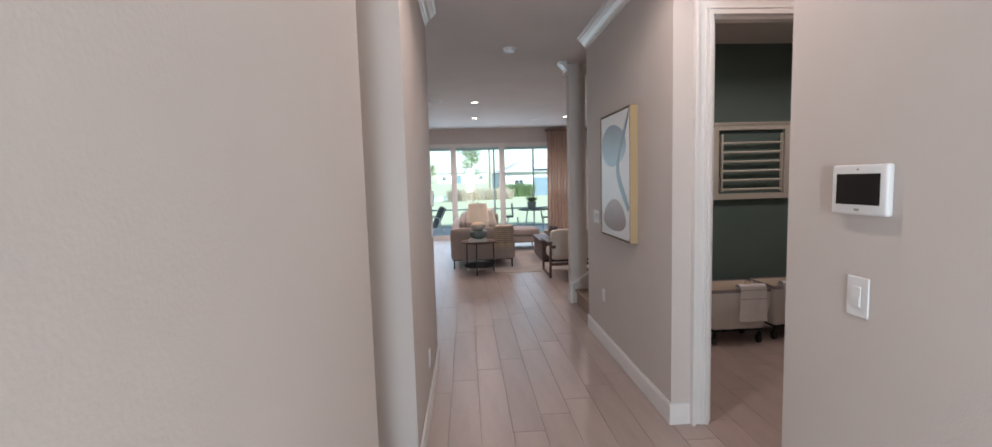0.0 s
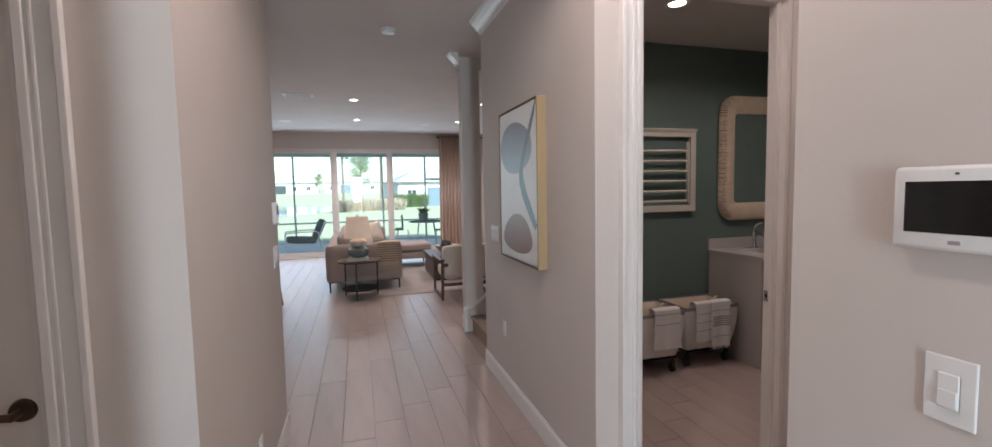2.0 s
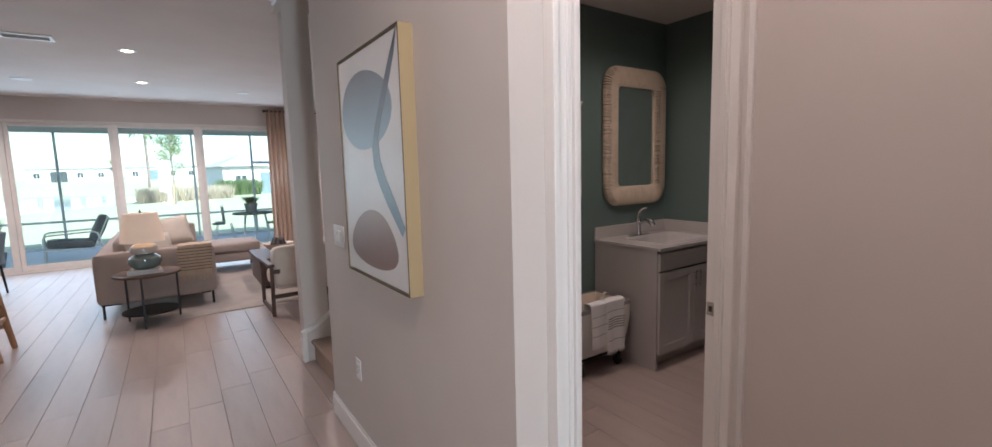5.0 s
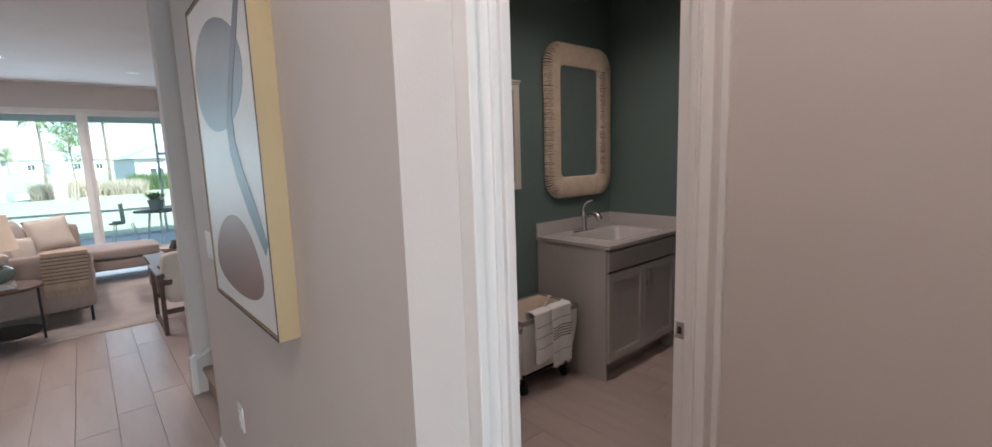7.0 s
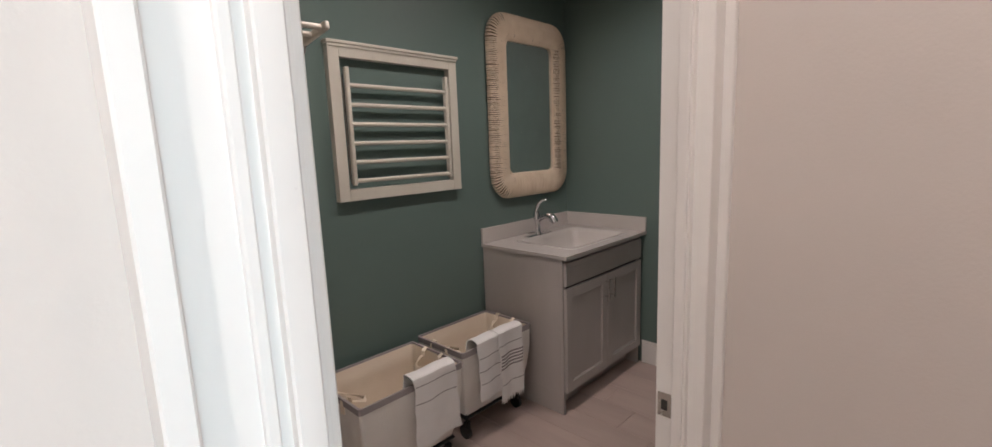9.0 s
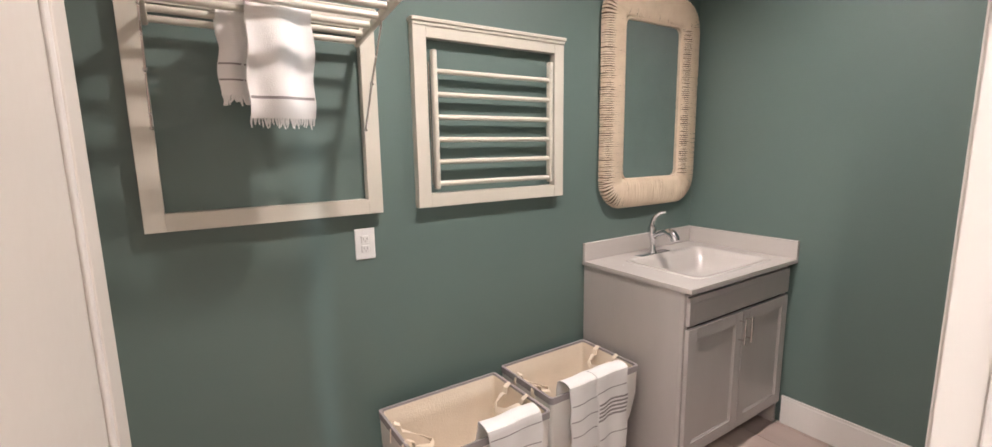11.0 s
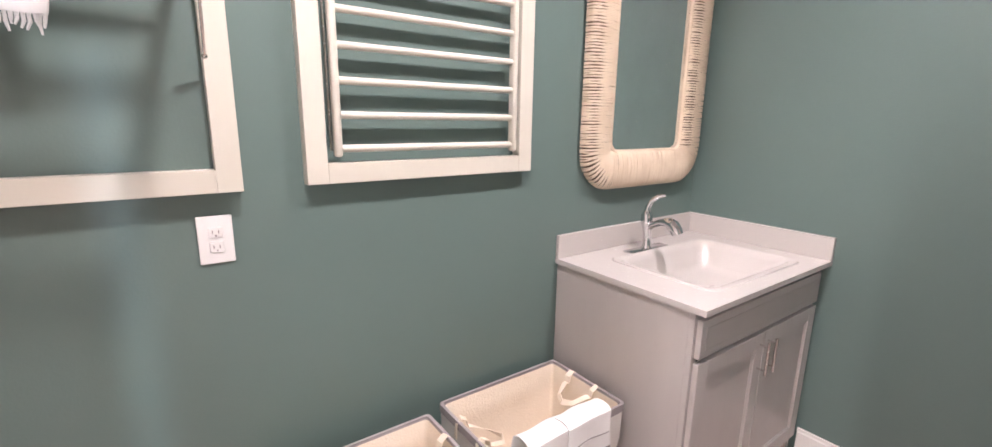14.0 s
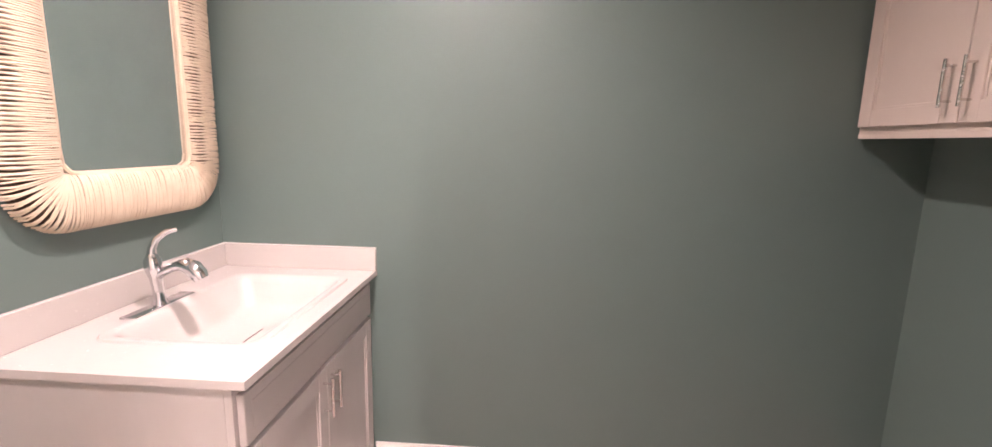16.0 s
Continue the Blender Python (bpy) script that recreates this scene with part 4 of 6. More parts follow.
# rolling canvas hampers
def hamper(x, y, w, d, label):
    c = thing("laundry_cart", x, y, F, label, "laundry cart", "rolling canvas carts")
    zt, zb, tp_ = 0.518, 0.15, 0.045
    bag, liner = bmesh.new(), bmesh.new()
    outer, inner = [], []
    for bmx, store, ins, z0 in ((bag, outer, 0, zb), (liner, inner, 0.012, zb + 0.012)):
        for z, k in ((z0, 1.0), (0.27, 0.6), (0.39, 0.28), (zt, 0.0)):
            bow = 0.012 * math.sin(math.pi * (z - zb) / (zt - zb))
            x0, x1, y0, y1 = -w / 2 + tp_ * k + ins - bow, w / 2 - tp_ * k - ins + bow, -d / 2 + tp_ * k + ins - bow, d / 2 - tp_ * k - ins + bow
            r = 0.014
            loop = []
            for cxx, cyy, a0 in ((x1 - r, y1 - r, 0), (x0 + r, y1 - r, 90), (x0 + r, y0 + r, 180), (x1 - r, y0 + r, 270)):
                for q in range(4):
                    a = radians(a0 + q * 30)
                    loop.append(bmx.verts.new((cxx + r * math.cos(a), cyy + r * math.sin(a), z + 0.003 * noise.noise(Vector((cxx * 9 + x, cyy * 9, z))))))
            store.append(loop)
    n = len(outer[0])
    for bmx, loops_ in ((bag, outer), (liner, inner)):
        for p, q in zip(loops_, loops_[1:]):
            for i in range(n):
                bmx.faces.new((p[i], p[(i + 1) % n], q[(i + 1) % n], q[i]))
        bmx.faces.new(loops_[0])
    part("canvas_bag", bag, M_OUTERCANVAS, c, "pale canvas", True)
    bmesh.ops.subdivide_edges(liner, edges=[e for e in liner.edges if e.calc_length() > 0.06], cuts=5, use_grid_fill=True)
    for v in liner.verts:
        q = Vector((v.co.x * 7 + x * 3, v.co.y * 7, v.co.z * 4))
        k = 0.016 * min(1.0, (zt - v.co.z) / 0.06)
        v.co += Vector((-v.co.x / w, -v.co.y / d, 0.3)) * k * (1 + noise.noise(q) * 1.6 + 0.6 * noise.noise(q * 2.7))
    part("liner", liner, M_LINEN, c, "natural cream cotton liner", True)
    rim = bmesh.new()
    pts = []
    r = 0.014
    for cxx, cyy, a0 in ((w / 2 - r, d / 2 - r, 0), (-w / 2 + r, d / 2 - r, 90), (-w / 2 + r, -d / 2 + r, 180), (w / 2 - r, -d / 2 + r, 270)):
        for q in range(4):
            a = radians(a0 + q * 30)
            pts.append((cxx + r * math.cos(a), cyy + r * math.sin(a), zt))
    a_ = []
    for px, py, pz in pts:
        a_.append([rim.verts.new((px * k, py * k, pz + dz)) for k, dz in ((0.965, -0.010), (0.972, 0.007), (1.010, 0.007), (1.010, -0.022))])
    for i in range(len(pts)):
        p, q = a_[i], a_[(i + 1) % len(pts)]
        for k in range(4):
            rim.faces.new((p[k], p[(k + 1) % 4], q[(k + 1) % 4], q[k]))
    part("rim_binding", rim, M_BAND, c, "grey binding round the rim", True)
    for sx in (-1, 1):
        hx = sx * (w / 2 - 0.012)
        hb = bmesh.new()
        ptsf = [(-0.068, 0.46, -0.018), (-0.066, 0.515, -0.016), (-0.064, 0.533, 0.0), (-0.062, 0.520, 0.022), (-0.056, 0.47, 0.034), (-0.036, 0.425, 0.048), (0.0, 0.410, 0.054), (0.036, 0.425, 0.048), (0.056, 0.47, 0.034), (0.062, 0.520, 0.022), (0.064, 0.533, 0.0), (0.066, 0.515, -0.016), (0.068, 0.46, -0.018)]

        def strap(u, v, hx=hx, sx=sx):
            t_ = u * (len(ptsf) - 1)
            i0 = min(int(t_), len(ptsf) - 2)
            f = t_ - i0
            p, q = ptsf[i0], ptsf[i0 + 1]
            yy, zz, inn = (p[k] * (1 - f) + q[k] * f for k in range(3))
            if inn > 0.03:
                zz += (0.515 - zz) * (0.35 if sx < 0 else 0.62)
                inn = 0.03 + (inn - 0.03) * (4.2 if sx < 0 else 3.4)
            flat = max(0.0, 1 - abs(u - 0.5) * 5)
            side = -1 if u < 0.5 else 1
            return (hx - sx * (inn + (v - 0.5) * 0.006), yy + side * (v - 0.5) * 0.022 * (1 - flat), zz + (v - 0.5) * 0.022 * flat * -1)
        part("strap_handle", cloth(hb, strap, 24, 1, 0.003), M_LINEN, c, "cream webbing handle", True)
    base = bmesh.new()
    bx, by = w / 2 - tp_, d / 2 - tp_
    path_tube(base, [(-bx, -by, 0.135), (bx, -by, 0.135), (bx, by, 0.135), (-bx, by, 0.135), (-bx, -by, 0.135)], 0.009, 8)
    for k in (-0.5, 0, 0.5):
        tube(base, (bx * k, -by, 0.135), (bx * k, by, 0.135), 0.007)
    part("base_frame", base, M_BLACK, c)
    for sx in (-1, 1):
        for sy in (-1, 1):
            part("corner_post", path_tube(bmesh.new(), [(sx * bx, sy * by, 0.13)] + [(sx * (w / 2 - tp_ * k - 0.008 + 0.012 * math.sin(math.pi * (z - zb) / (zt - zb))), sy * (d / 2 - tp_ * k - 0.008 + 0.012 * math.sin(math.pi * (z - zb) / (zt - zb))), z) for z, k in ((0.165, 0.96), (0.27, 0.6))], 0.003, 6), M_BLACK, c)
    for sx in (-1, 1):
        for sy in (-1, 1):
            cx, cy = sx * (bx - 0.02), sy * (by - 0.02)
            cs = part("caster", box(rod((cx, cy, 0.10), (cx, cy, 0.132), 0.008), cx - 0.016, cx + 0.016, cy - 0.014, cy + 0.014, 0.062, 0.102, 0.004), M_BLACK, c)
            part("wheel", rod((cx - 0.011, cy + 0.012, 0.038), (cx + 0.011, cy + 0.012, 0.038), 0.038, None, 18), M_RUBBER, cs, "", True)
    return c


hamper(2.595, 4.225, 0.555, 0.40, "cream canvas laundry cart on black casters, empty, with a towel")
hamper(3.200, 4.275, 0.535, 0.37, "cream canvas laundry cart on black casters beside the cabinet")
hanging_towel("hand_towel", 2.565, 2.81, 4.036, 0.512, 0.20, 0.40, "white towel with thin stripes hung over a laundry cart", [(0.20, 0.004), (0.28, 0.004)], False, 0.0, 0.05, 1.3, 2.2)
hanging_towel("hand_towel", 3.01, 3.185, 4.101, 0.512, 0.20, 0.42, "white towel with thin stripes hung over a laundry cart", [(0.09, 0.004), (0.16, 0.004), (0.23, 0.004)], False, 0.02, 0.05, 1.0, 3.1)
hanging_towel("hand_towel", 3.16, 3.345, 4.094, 0.518, 0.15, 0.40, "white towel with a grey striped band over a laundry cart", [(0.08, 0.004), (0.17, 0.009), (0.188, 0.009), (0.206, 0.009), (0.224, 0.009), (0.242, 0.009), (0.30, 0.004)], True, 0.0, 0.05, 1.2, 4.0)



# wall cabinets
def wall_cabinet(x0, x1):
    c = thing("wall_cabinet", x0, SY, 1.494, "taupe wall cabinet with two shaker doors and bar handles", "cabinet", "laundry wall cabinets")
    w, d, h = x1 - x0, 0.272, 0.95
    part("body", B(0.0005, w - 0.0005, 0.0, d, 0, h, 0.001), M_UPPER, c)
    part("bottom_rail", B(0, w, d - 0.02, d + 0.001, -0.018, 0.0), M_UPPER, c)
    for a, b, hx in ((0.016, w / 2 - 0.002, w / 2 - 0.032), (w / 2 + 0.002, w - 0.016, w / 2 + 0.032)):
        dd = shaker(a, b, 0.022, h - 0.02, d + 0.0195, M_UPPER, c, 1)
        bar_handle(dd, hx, 0.065, 0.20, d + 0.0195, 1)
    return c


wall_cabinet(3.59, 4.425)
wall_cabinet(2.86, 3.588)


# ---- stairs and column ----
for k in range(9):
    x0 = 1.50 + k * 0.27
    st = thing("stair_step", x0, 5.335, F, "beige carpeted stair step with a rounded nosing", "stair", "stair flight")
    st["kind"] = "structure"
    part("riser", B(0, 0.272, -0.55, 0.415, 0, 0.155 + k * 0.18), M_CARPET, st)
    part("tread", B(-0.025, 0.272, -0.55, 0.415, 0.15 + k * 0.18, 0.18 + k * 0.18, 0.01, 2), M_CARPET, st)
sk = bmesh.new()
prof = [(1.43, F), (1.43, 0.20), (1.52, 0.235), (3.9, 1.83), (3.9, F)]
for y in (5.752, 5.80):
    sk.faces.new([sk.verts.new((px, y, pz)) for px, pz in prof])
sk.verts.ensure_lookup_table()
for i in range(5):
    sk.faces.new((sk.verts[i], sk.verts[(i + 1) % 5], sk.verts[5 + (i + 1) % 5], sk.verts[5 + i]))
structure("stair_knee_wall", sk, M_WALL, "low sloped wall beside the stairs")
cp = bmesh.new()
bar(cp, (1.43, 5.776, 0.21), (1.53, 5.776, 0.25), 0.075, 0.022, 0.003)
bar(cp, (1.53, 5.776, 0.253), (3.9, 5.776, 1.843), 0.075, 0.022, 0.003)
structure("stair_cap", cp, M_TRIM, "white sloped cap on the stair wall", "trim")
structure("newel_base", B(1.41, 1.445, 5.735, 5.81, F, 0.215, 0.004), M_TRIM, "white newel block at the foot of the stairs", "trim")
wall("column", 1.441, 1.64, 5.80, 5.95, F, H, M_WALL, "square beige plastered column by the stairs")
structure("column_base", B(1.429, 1.652, 5.802, 5.962, F, F + 0.14, 0.003), M_TRIM, "white base round the column", "baseboard")
wall("beam", PX, 4.9, 5.803, 5.95, 2.77, H - 0.001, M_WALL, "beige plastered beam over the stair wall")

# ---- window wall ----
wd = thing("window_1", (WL + WR) / 2, WB + 0.1, F, "white-framed sliding glass doors across the living room", "sliding door")
wd["kind"] = "structure"
wx = (WL + WR) / 2
WH = WT - F
part("head_track", B(WL - wx, WR - wx, -0.07, 0.07, WH - 0.04, WH), M_FRAME, wd)
part("sill_track", B(WL - wx, WR - wx, -0.07, 0.07, 0, 0.035), M_FRAME, wd)
EDGES = [WL, -3.02, -1.60, -0.17, 1.13, WR]
for i, (a, b) in enumerate(zip(EDGES, EDGES[1:])):
    off = -0.028 if i % 2 else 0.028
    sash = bmesh.new()
    wl, wr = a - wx - (0.02 if i else 0), b - wx + (0.02 if i < 4 else 0)
    s = 0.095
    box(sash, wl, wl + s, off - 0.022, off + 0.022, 0.035, WH - 0.04, 0.003)
    box(sash, wr - s, wr, off - 0.022, off + 0.022, 0.035, WH - 0.04, 0.003)
    box(sash, wl + s, wr - s, off - 0.022, off + 0.022, 0.035, 0.125, 0.003)
    box(sash, wl + s, wr - s, off - 0.022, off + 0.022, WH - 0.10, WH - 0.04, 0.003)
    so = part("sash", sash, M_FRAME, wd)
    pn = part("pane", B(wl + s - 0.005, wr - s + 0.005, off - 0.003, off + 0.003, 0.12, WH - 0.095), M_GLASS, so)
    pn.visible_shadow = False
structure("window_return", B(WR - 0.001, WR + 0.01, WB - 0.012, WB, F + 0.14, WT + 0.01), M_TRIM, "white edge trim of the sliding doors", "trim")

cu = thing("curtain", 2.665, 12.53, 2.83, "tan linen grommet curtain gathered beside the sliding doors", "curtain")
NF = 8
part("panel", cloth(bmesh.new(), lambda u, v: ((u - 0.5) * (0.66 + 0.05 * v) , 0.045 * math.sin(u * NF * 2 * math.pi) * (1 - 0.25 * v) + 0.008 * math.sin(v * 4 + u * 9), 0.03 - v * (2.86 - F - 0.01)), 120, 16, 0.003), M_CURTAIN, cu, "", True)
for k in range(NF):
    part("grommet", lathe(bmesh.new(), [(0.02, -0.003), (0.028, 0), (0.02, 0.003)], 14), M_BRONZE, cu).matrix_basis = pose(-0.33 + (k + 0.5) * 0.66 / NF, 0, -0.012, 90, 0, 45)
rd = thing("curtain_rod", 2.30, 12.53, 2.815, "bronze curtain rod with a ball end", "curtain rod")
part("rod", rod((0, 0, 0), (1.6, 0, 0), 0.012, None, 12), M_BRONZE, rd, "", True)
fb = bmesh.new()
bmesh.ops.create_uvsphere(fb, u_segments=14, v_segments=10, radius=0.028)
part("finial", fb, M_BRONZE, rd, "", True)
part("bracket", box(B(0.05, 0.07, 0, 0.147, -0.01, 0.01), 0.04, 0.08, 0.14, 0.15, -0.04, 0.04), M_BRONZE, rd)

# ---- living room ----
rg = thing("rug", 1.93, 9.43, F, "pale taupe wool rug with faint bands", "rug")
part("rug_surface", B(-1.35, 1.35, -1.55, 1.55, 0, 0.012, 0.004), M_RUG, rg)
for ry in (-1.57, 1.55):
    part("border", B(-1.37, 1.37, ry, ry + 0.02, 0, 0.010), M_CREAM, rg)


def sofa():
    s = thing("sofa", 0.425, 8.34, F, "taupe upholstered sectional sofa with a chaise and black legs", "sofa")
    X0, X1, L = -0.58, 0.56, 2.95
    part("base", cushion(bmesh.new(), X0 + 0.02, X1 - 0.02, 0.17, L - 0.02, 0.19, 0.34, 0.005, 6), M_SOFA, s, "", True)
    part("armrest", cushion(bmesh.new(), X0, X1, 0, 0.17, 0.16, 0.735, 0.006, 8), M_SOFA, s, "", True)
    part("backrest", cushion(bmesh.new(), X0, X0 + 0.19, 0.165, L, 0.17, 0.735, 0.006, 8), M_SOFA, s, "", True)
    part("armrest", cushion(bmesh.new(), X0 + 0.18, X1 - 0.1, L - 0.19, L, 0.17, 0.80, 0.006, 8), M_SOFA, s, "", True)
    for a, b in ((0.18, 1.07), (1.08, 1.92)):
        part("seat_cushion", cushion(bmesh.new(), X0 + 0.2, X1, a, b, 0.33, 0.485, 0.02, 8), M_SOFA, s, "", True)
    part("chaise", cushion(bmesh.new(), X0 + 0.2, 1.32, 1.94, 2.74, 0.33, 0.485, 0.02, 8), M_SOFA, s, "", True)
    part("chaise_base", cushion(bmesh.new(), X1 - 0.1, 1.30, 1.96, 2.74, 0.17, 0.335, 0.004, 6), M_SOFA, s, "", True)
    for a, b in ((0.2, 1.05), (1.07, 1.9), (1.92, 2.72)):
        part("back_cushion", cushion(bmesh.new(), X0 + 0.17, X0 + 0.40, a, b, 0.47, 0.86, 0.03, 8), M_SOFA, s, "", True)
    for px, py in ((X0 + 0.05, 0.06), (X1 - 0.05, 0.06), (X0 + 0.05, L - 0.06), (1.24, L - 0.30), (1.24, 2.02)):
        lg = bar(bmesh.new(), (px, py, 0.165), (px, py - 0.01 * (py < 1), 0.0), 0.024, 0.024, 0.002)
        box(lg, px - 0.02, px + 0.02 + 0.14 * (px < 0) - 0.14 * (px > 0) * (px < 1), py - 0.015, py + 0.015, 0.150, 0.17)
        part("leg", lg, M_BLACK, s, "black metal leg")
    return s


sofa()


def pillow(x, y, z, rx, ry, rz, mat, label, size=0.46):
    p = thing("throw_pillow", x, y, z, label, "pillow", "sofa pillows")
    p.matrix_world = pose(x, y, z, rx, ry, rz)
    bm, n, h = bmesh.new(), 14, size / 2

    def spot(i, j, side):
        u, v = 2 * i / n - 1, 2 * j / n - 1
        thick = 0.085 * ((1 - u ** 4) * (1 - v ** 4)) ** 0.5 + 0.004 * noise.noise(Vector((u * 2 + x, v * 2 + y, side)))
        edge = max(abs(u), abs(v)) > 0.999
        return (u * h * (1 - 0.07 * (1 - v * v)), 0 if edge else side * max(thick, 0.004), v * h * (1 - 0.07 * (1 - u * u)))
    for side in (-1, 1):
        g = [[bm.verts.new(spot(i, j, side)) for j in range(n + 1)] for i in range(n + 1)]
        for i in range(n):
            for j in range(n):
                bm.faces.new((g[i][j], g[i + 1][j], g[i + 1][j + 1], g[i][j + 1]))
    bmesh.ops.remove_doubles(bm, verts=bm.verts, dist=1e-5)
    part("cover", bm, mat, p, "", True)
    line_ = [(-h, 0, -h), (0, 0, -h * 0.93), (h, 0, -h), (h * 0.93, 0, 0), (h, 0, h), (0, 0, h * 0.93), (-h, 0, h), (-h * 0.93, 0, 0), (-h, 0, -h)]
    part("piping", path_tube(bmesh.new(), line_, 0.004, 6), mat, p, "", True)


pillow(0.275, 8.64, F + 0.66, -18, 0, 60, M_PILLOW, "taupe linen pillow leaning on the sofa back")
pillow(0.395, 8.84, F + 0.68, -22, 8, 40, M_CREAM, "pale linen pillow on the sofa")
pillow(0.275, 10.44, F + 0.72, -15, 0, 75, M_PILLOW, "taupe linen pillow at the chaise end of the sofa")
pillow(0.595, 10.94, F + 0.70, -16, -8, 15, M_CREAM, "pale linen pillow at the chaise end of the sofa")

tw = thing("throw_blanket", 0.775, 8.42, F + 0.735, "tan striped cotton throw with fringe over the sofa arm", "blanket")


def drape(u, v, lift=0.0):
    s = v * 0.62
    x = (u - 0.5) * (0.33 + 0.02 * math.sin(v * 4)) + 0.03 * v
    wv = 0.005 * math.sin(u * 15 + v * 3)
    if s < 0.34:
        return (x, -0.094 - lift + wv, s - 0.34)
    if s < 0.40:
        a = (s - 0.34) / 0.06 * math.pi / 2
        return (x, -0.094 - lift + 0.04 * (1 - math.cos(a)) + wv, 0.02 * math.sin(a) + lift)
    return (x, -0.054 + (s - 0.40), 0.016 + lift + wv)


part("cloth", cloth(bmesh.new(), drape, 20, 40, 0.006), M_THROW, tw, "", True)
for k in range(9):
    v0 = 0.10 + k * 0.058
    part("stripe", cloth(bmesh.new(), lambda u, v: drape(u, v0 + v * 0.014, 0.0075), 14, 1, 0.001), M_DARKWOOD if k % 3 == 1 else M_STRIPE, tw, "dark woven stripe")
fg = bmesh.new()
rnd = random.Random(8)
for k in range(24):
    p = Vector(drape((k + 0.5) / 24, 0))
    path_tube(fg, [p, p + Vector((rnd.uniform(-0.01, 0.01), -0.004, -0.035)), p + Vector((rnd.uniform(-0.015, 0.015), 0.0, -rnd.uniform(0.06, 0.08)))], [0.005, 0.004, 0.003], 5)
part("fringe", fg, M_THROW, tw)

tb = thing("side_table", 0.335, 7.955, F, "round wood-topped side table with black metal legs", "side table")
part("tabletop", lathe(bmesh.new(), [(0, 0.53), (0.30, 0.53), (0.305, 0.54), (0.305, 0.552), (0.298, 0.556), (0, 0.556)], 36), M_DARKWOOD, tb, "", True)
for k in range(3):
    a = radians(-100 + k * 120)
    c, s_ = math.cos(a), math.sin(a)
    part("leg", bar(bmesh.new(), (0.27 * c, 0.27 * s_, 0), (0.27 * c, 0.27 * s_, 0.53), 0.02, 0.02, 0.002), M_BLACK, tb)
    part("brace", bar(bmesh.new(), (0.27 * c, 0.27 * s_, 0.12), (0, 0, 0.12), 0.018, 0.018, 0.002), M_BLACK, tb)
part("lower_shelf", lathe(bmesh.new(), [(0, 0.13), (0.255, 0.13), (0.255, 0.145), (0, 0.145)], 32), M_BLACK, tb, "black lower shelf")
for k, (w_, d_, h_, r_, mt) in enumerate(((0.30, 0.22, 0.024, 4, M_PAPER), (0.27, 0.20, 0.022, -6, M_CREAM))):
    bk = thing("book", 0.32, 7.885, F + 0.556 + k * 0.0245, "large pale hardback book under the table lamp", "book", "books on the side table", r_)
    part("cover", box(box(B(-w_ / 2, w_ / 2, -d_ / 2, d_ / 2, 0, 0.003), -w_ / 2, w_ / 2, -d_ / 2, d_ / 2, h_ - 0.003, h_), -w_ / 2, -w_ / 2 + 0.003, -d_ / 2, d_ / 2, 0.003, h_ - 0.003), mt, bk)
    part("pages", B(-w_ / 2 + 0.003, w_ / 2 - 0.006, -d_ / 2 + 0.005, d_ / 2 - 0.005, 0.003, h_ - 0.003), M_CANVAS, bk)
lp = thing("table_lamp", 0.33, 7.905, F + 0.603, "table lamp with a stacked ceramic base and cream shade, lit", "lamp")
part("base", lathe(bmesh.new(), [(0, 0), (0.085, 0), (0.125, 0.025), (0.148, 0.07), (0.14, 0.115), (0.10, 0.145), (0.06, 0.15)], 32), M_GLAZE, lp, "dark celadon lower body", True)
part("upper_body", lathe(bmesh.new(), [(0.07, 0.148), (0.11, 0.165), (0.122, 0.20), (0.112, 0.235), (0.07, 0.262), (0.03, 0.268), (0.0, 0.268)], 32), M_GLAZE2, lp, "pale grey upper body", True)
part("stem", rod((0, 0, 0.26), (0, 0, 0.60), 0.008), M_BRONZE, lp)
sh = lathe(bmesh.new(), [(0.150, 0.585), (0.196, 0.285), (0.192, 0.285), (0.147, 0.584), (0.150, 0.585)], 36)
part("shade", sh, M_SHADE, lp, "cream fabric drum shade", True)
part("finial", rod((0, 0, 0.59), (0, 0, 0.62), 0.009, 0.005), M_BRONZE, lp)
part("spider", path_tube(bmesh.new(), [(-0.149, 0, 0.582), (0, 0, 0.59), (0.149, 0, 0.582)], 0.003, 6), M_BRONZE, lp)
bulb = new("lamp_bulb", bpy.data.lights.new("lamp_bulb", "POINT"))
bulb.data.energy, bulb.data.color, bulb.data.shadow_soft_size = 0.35, (1, 0.72, 0.48), 0.05
bulb.location = (0.33, 7.905, F + 1.13)


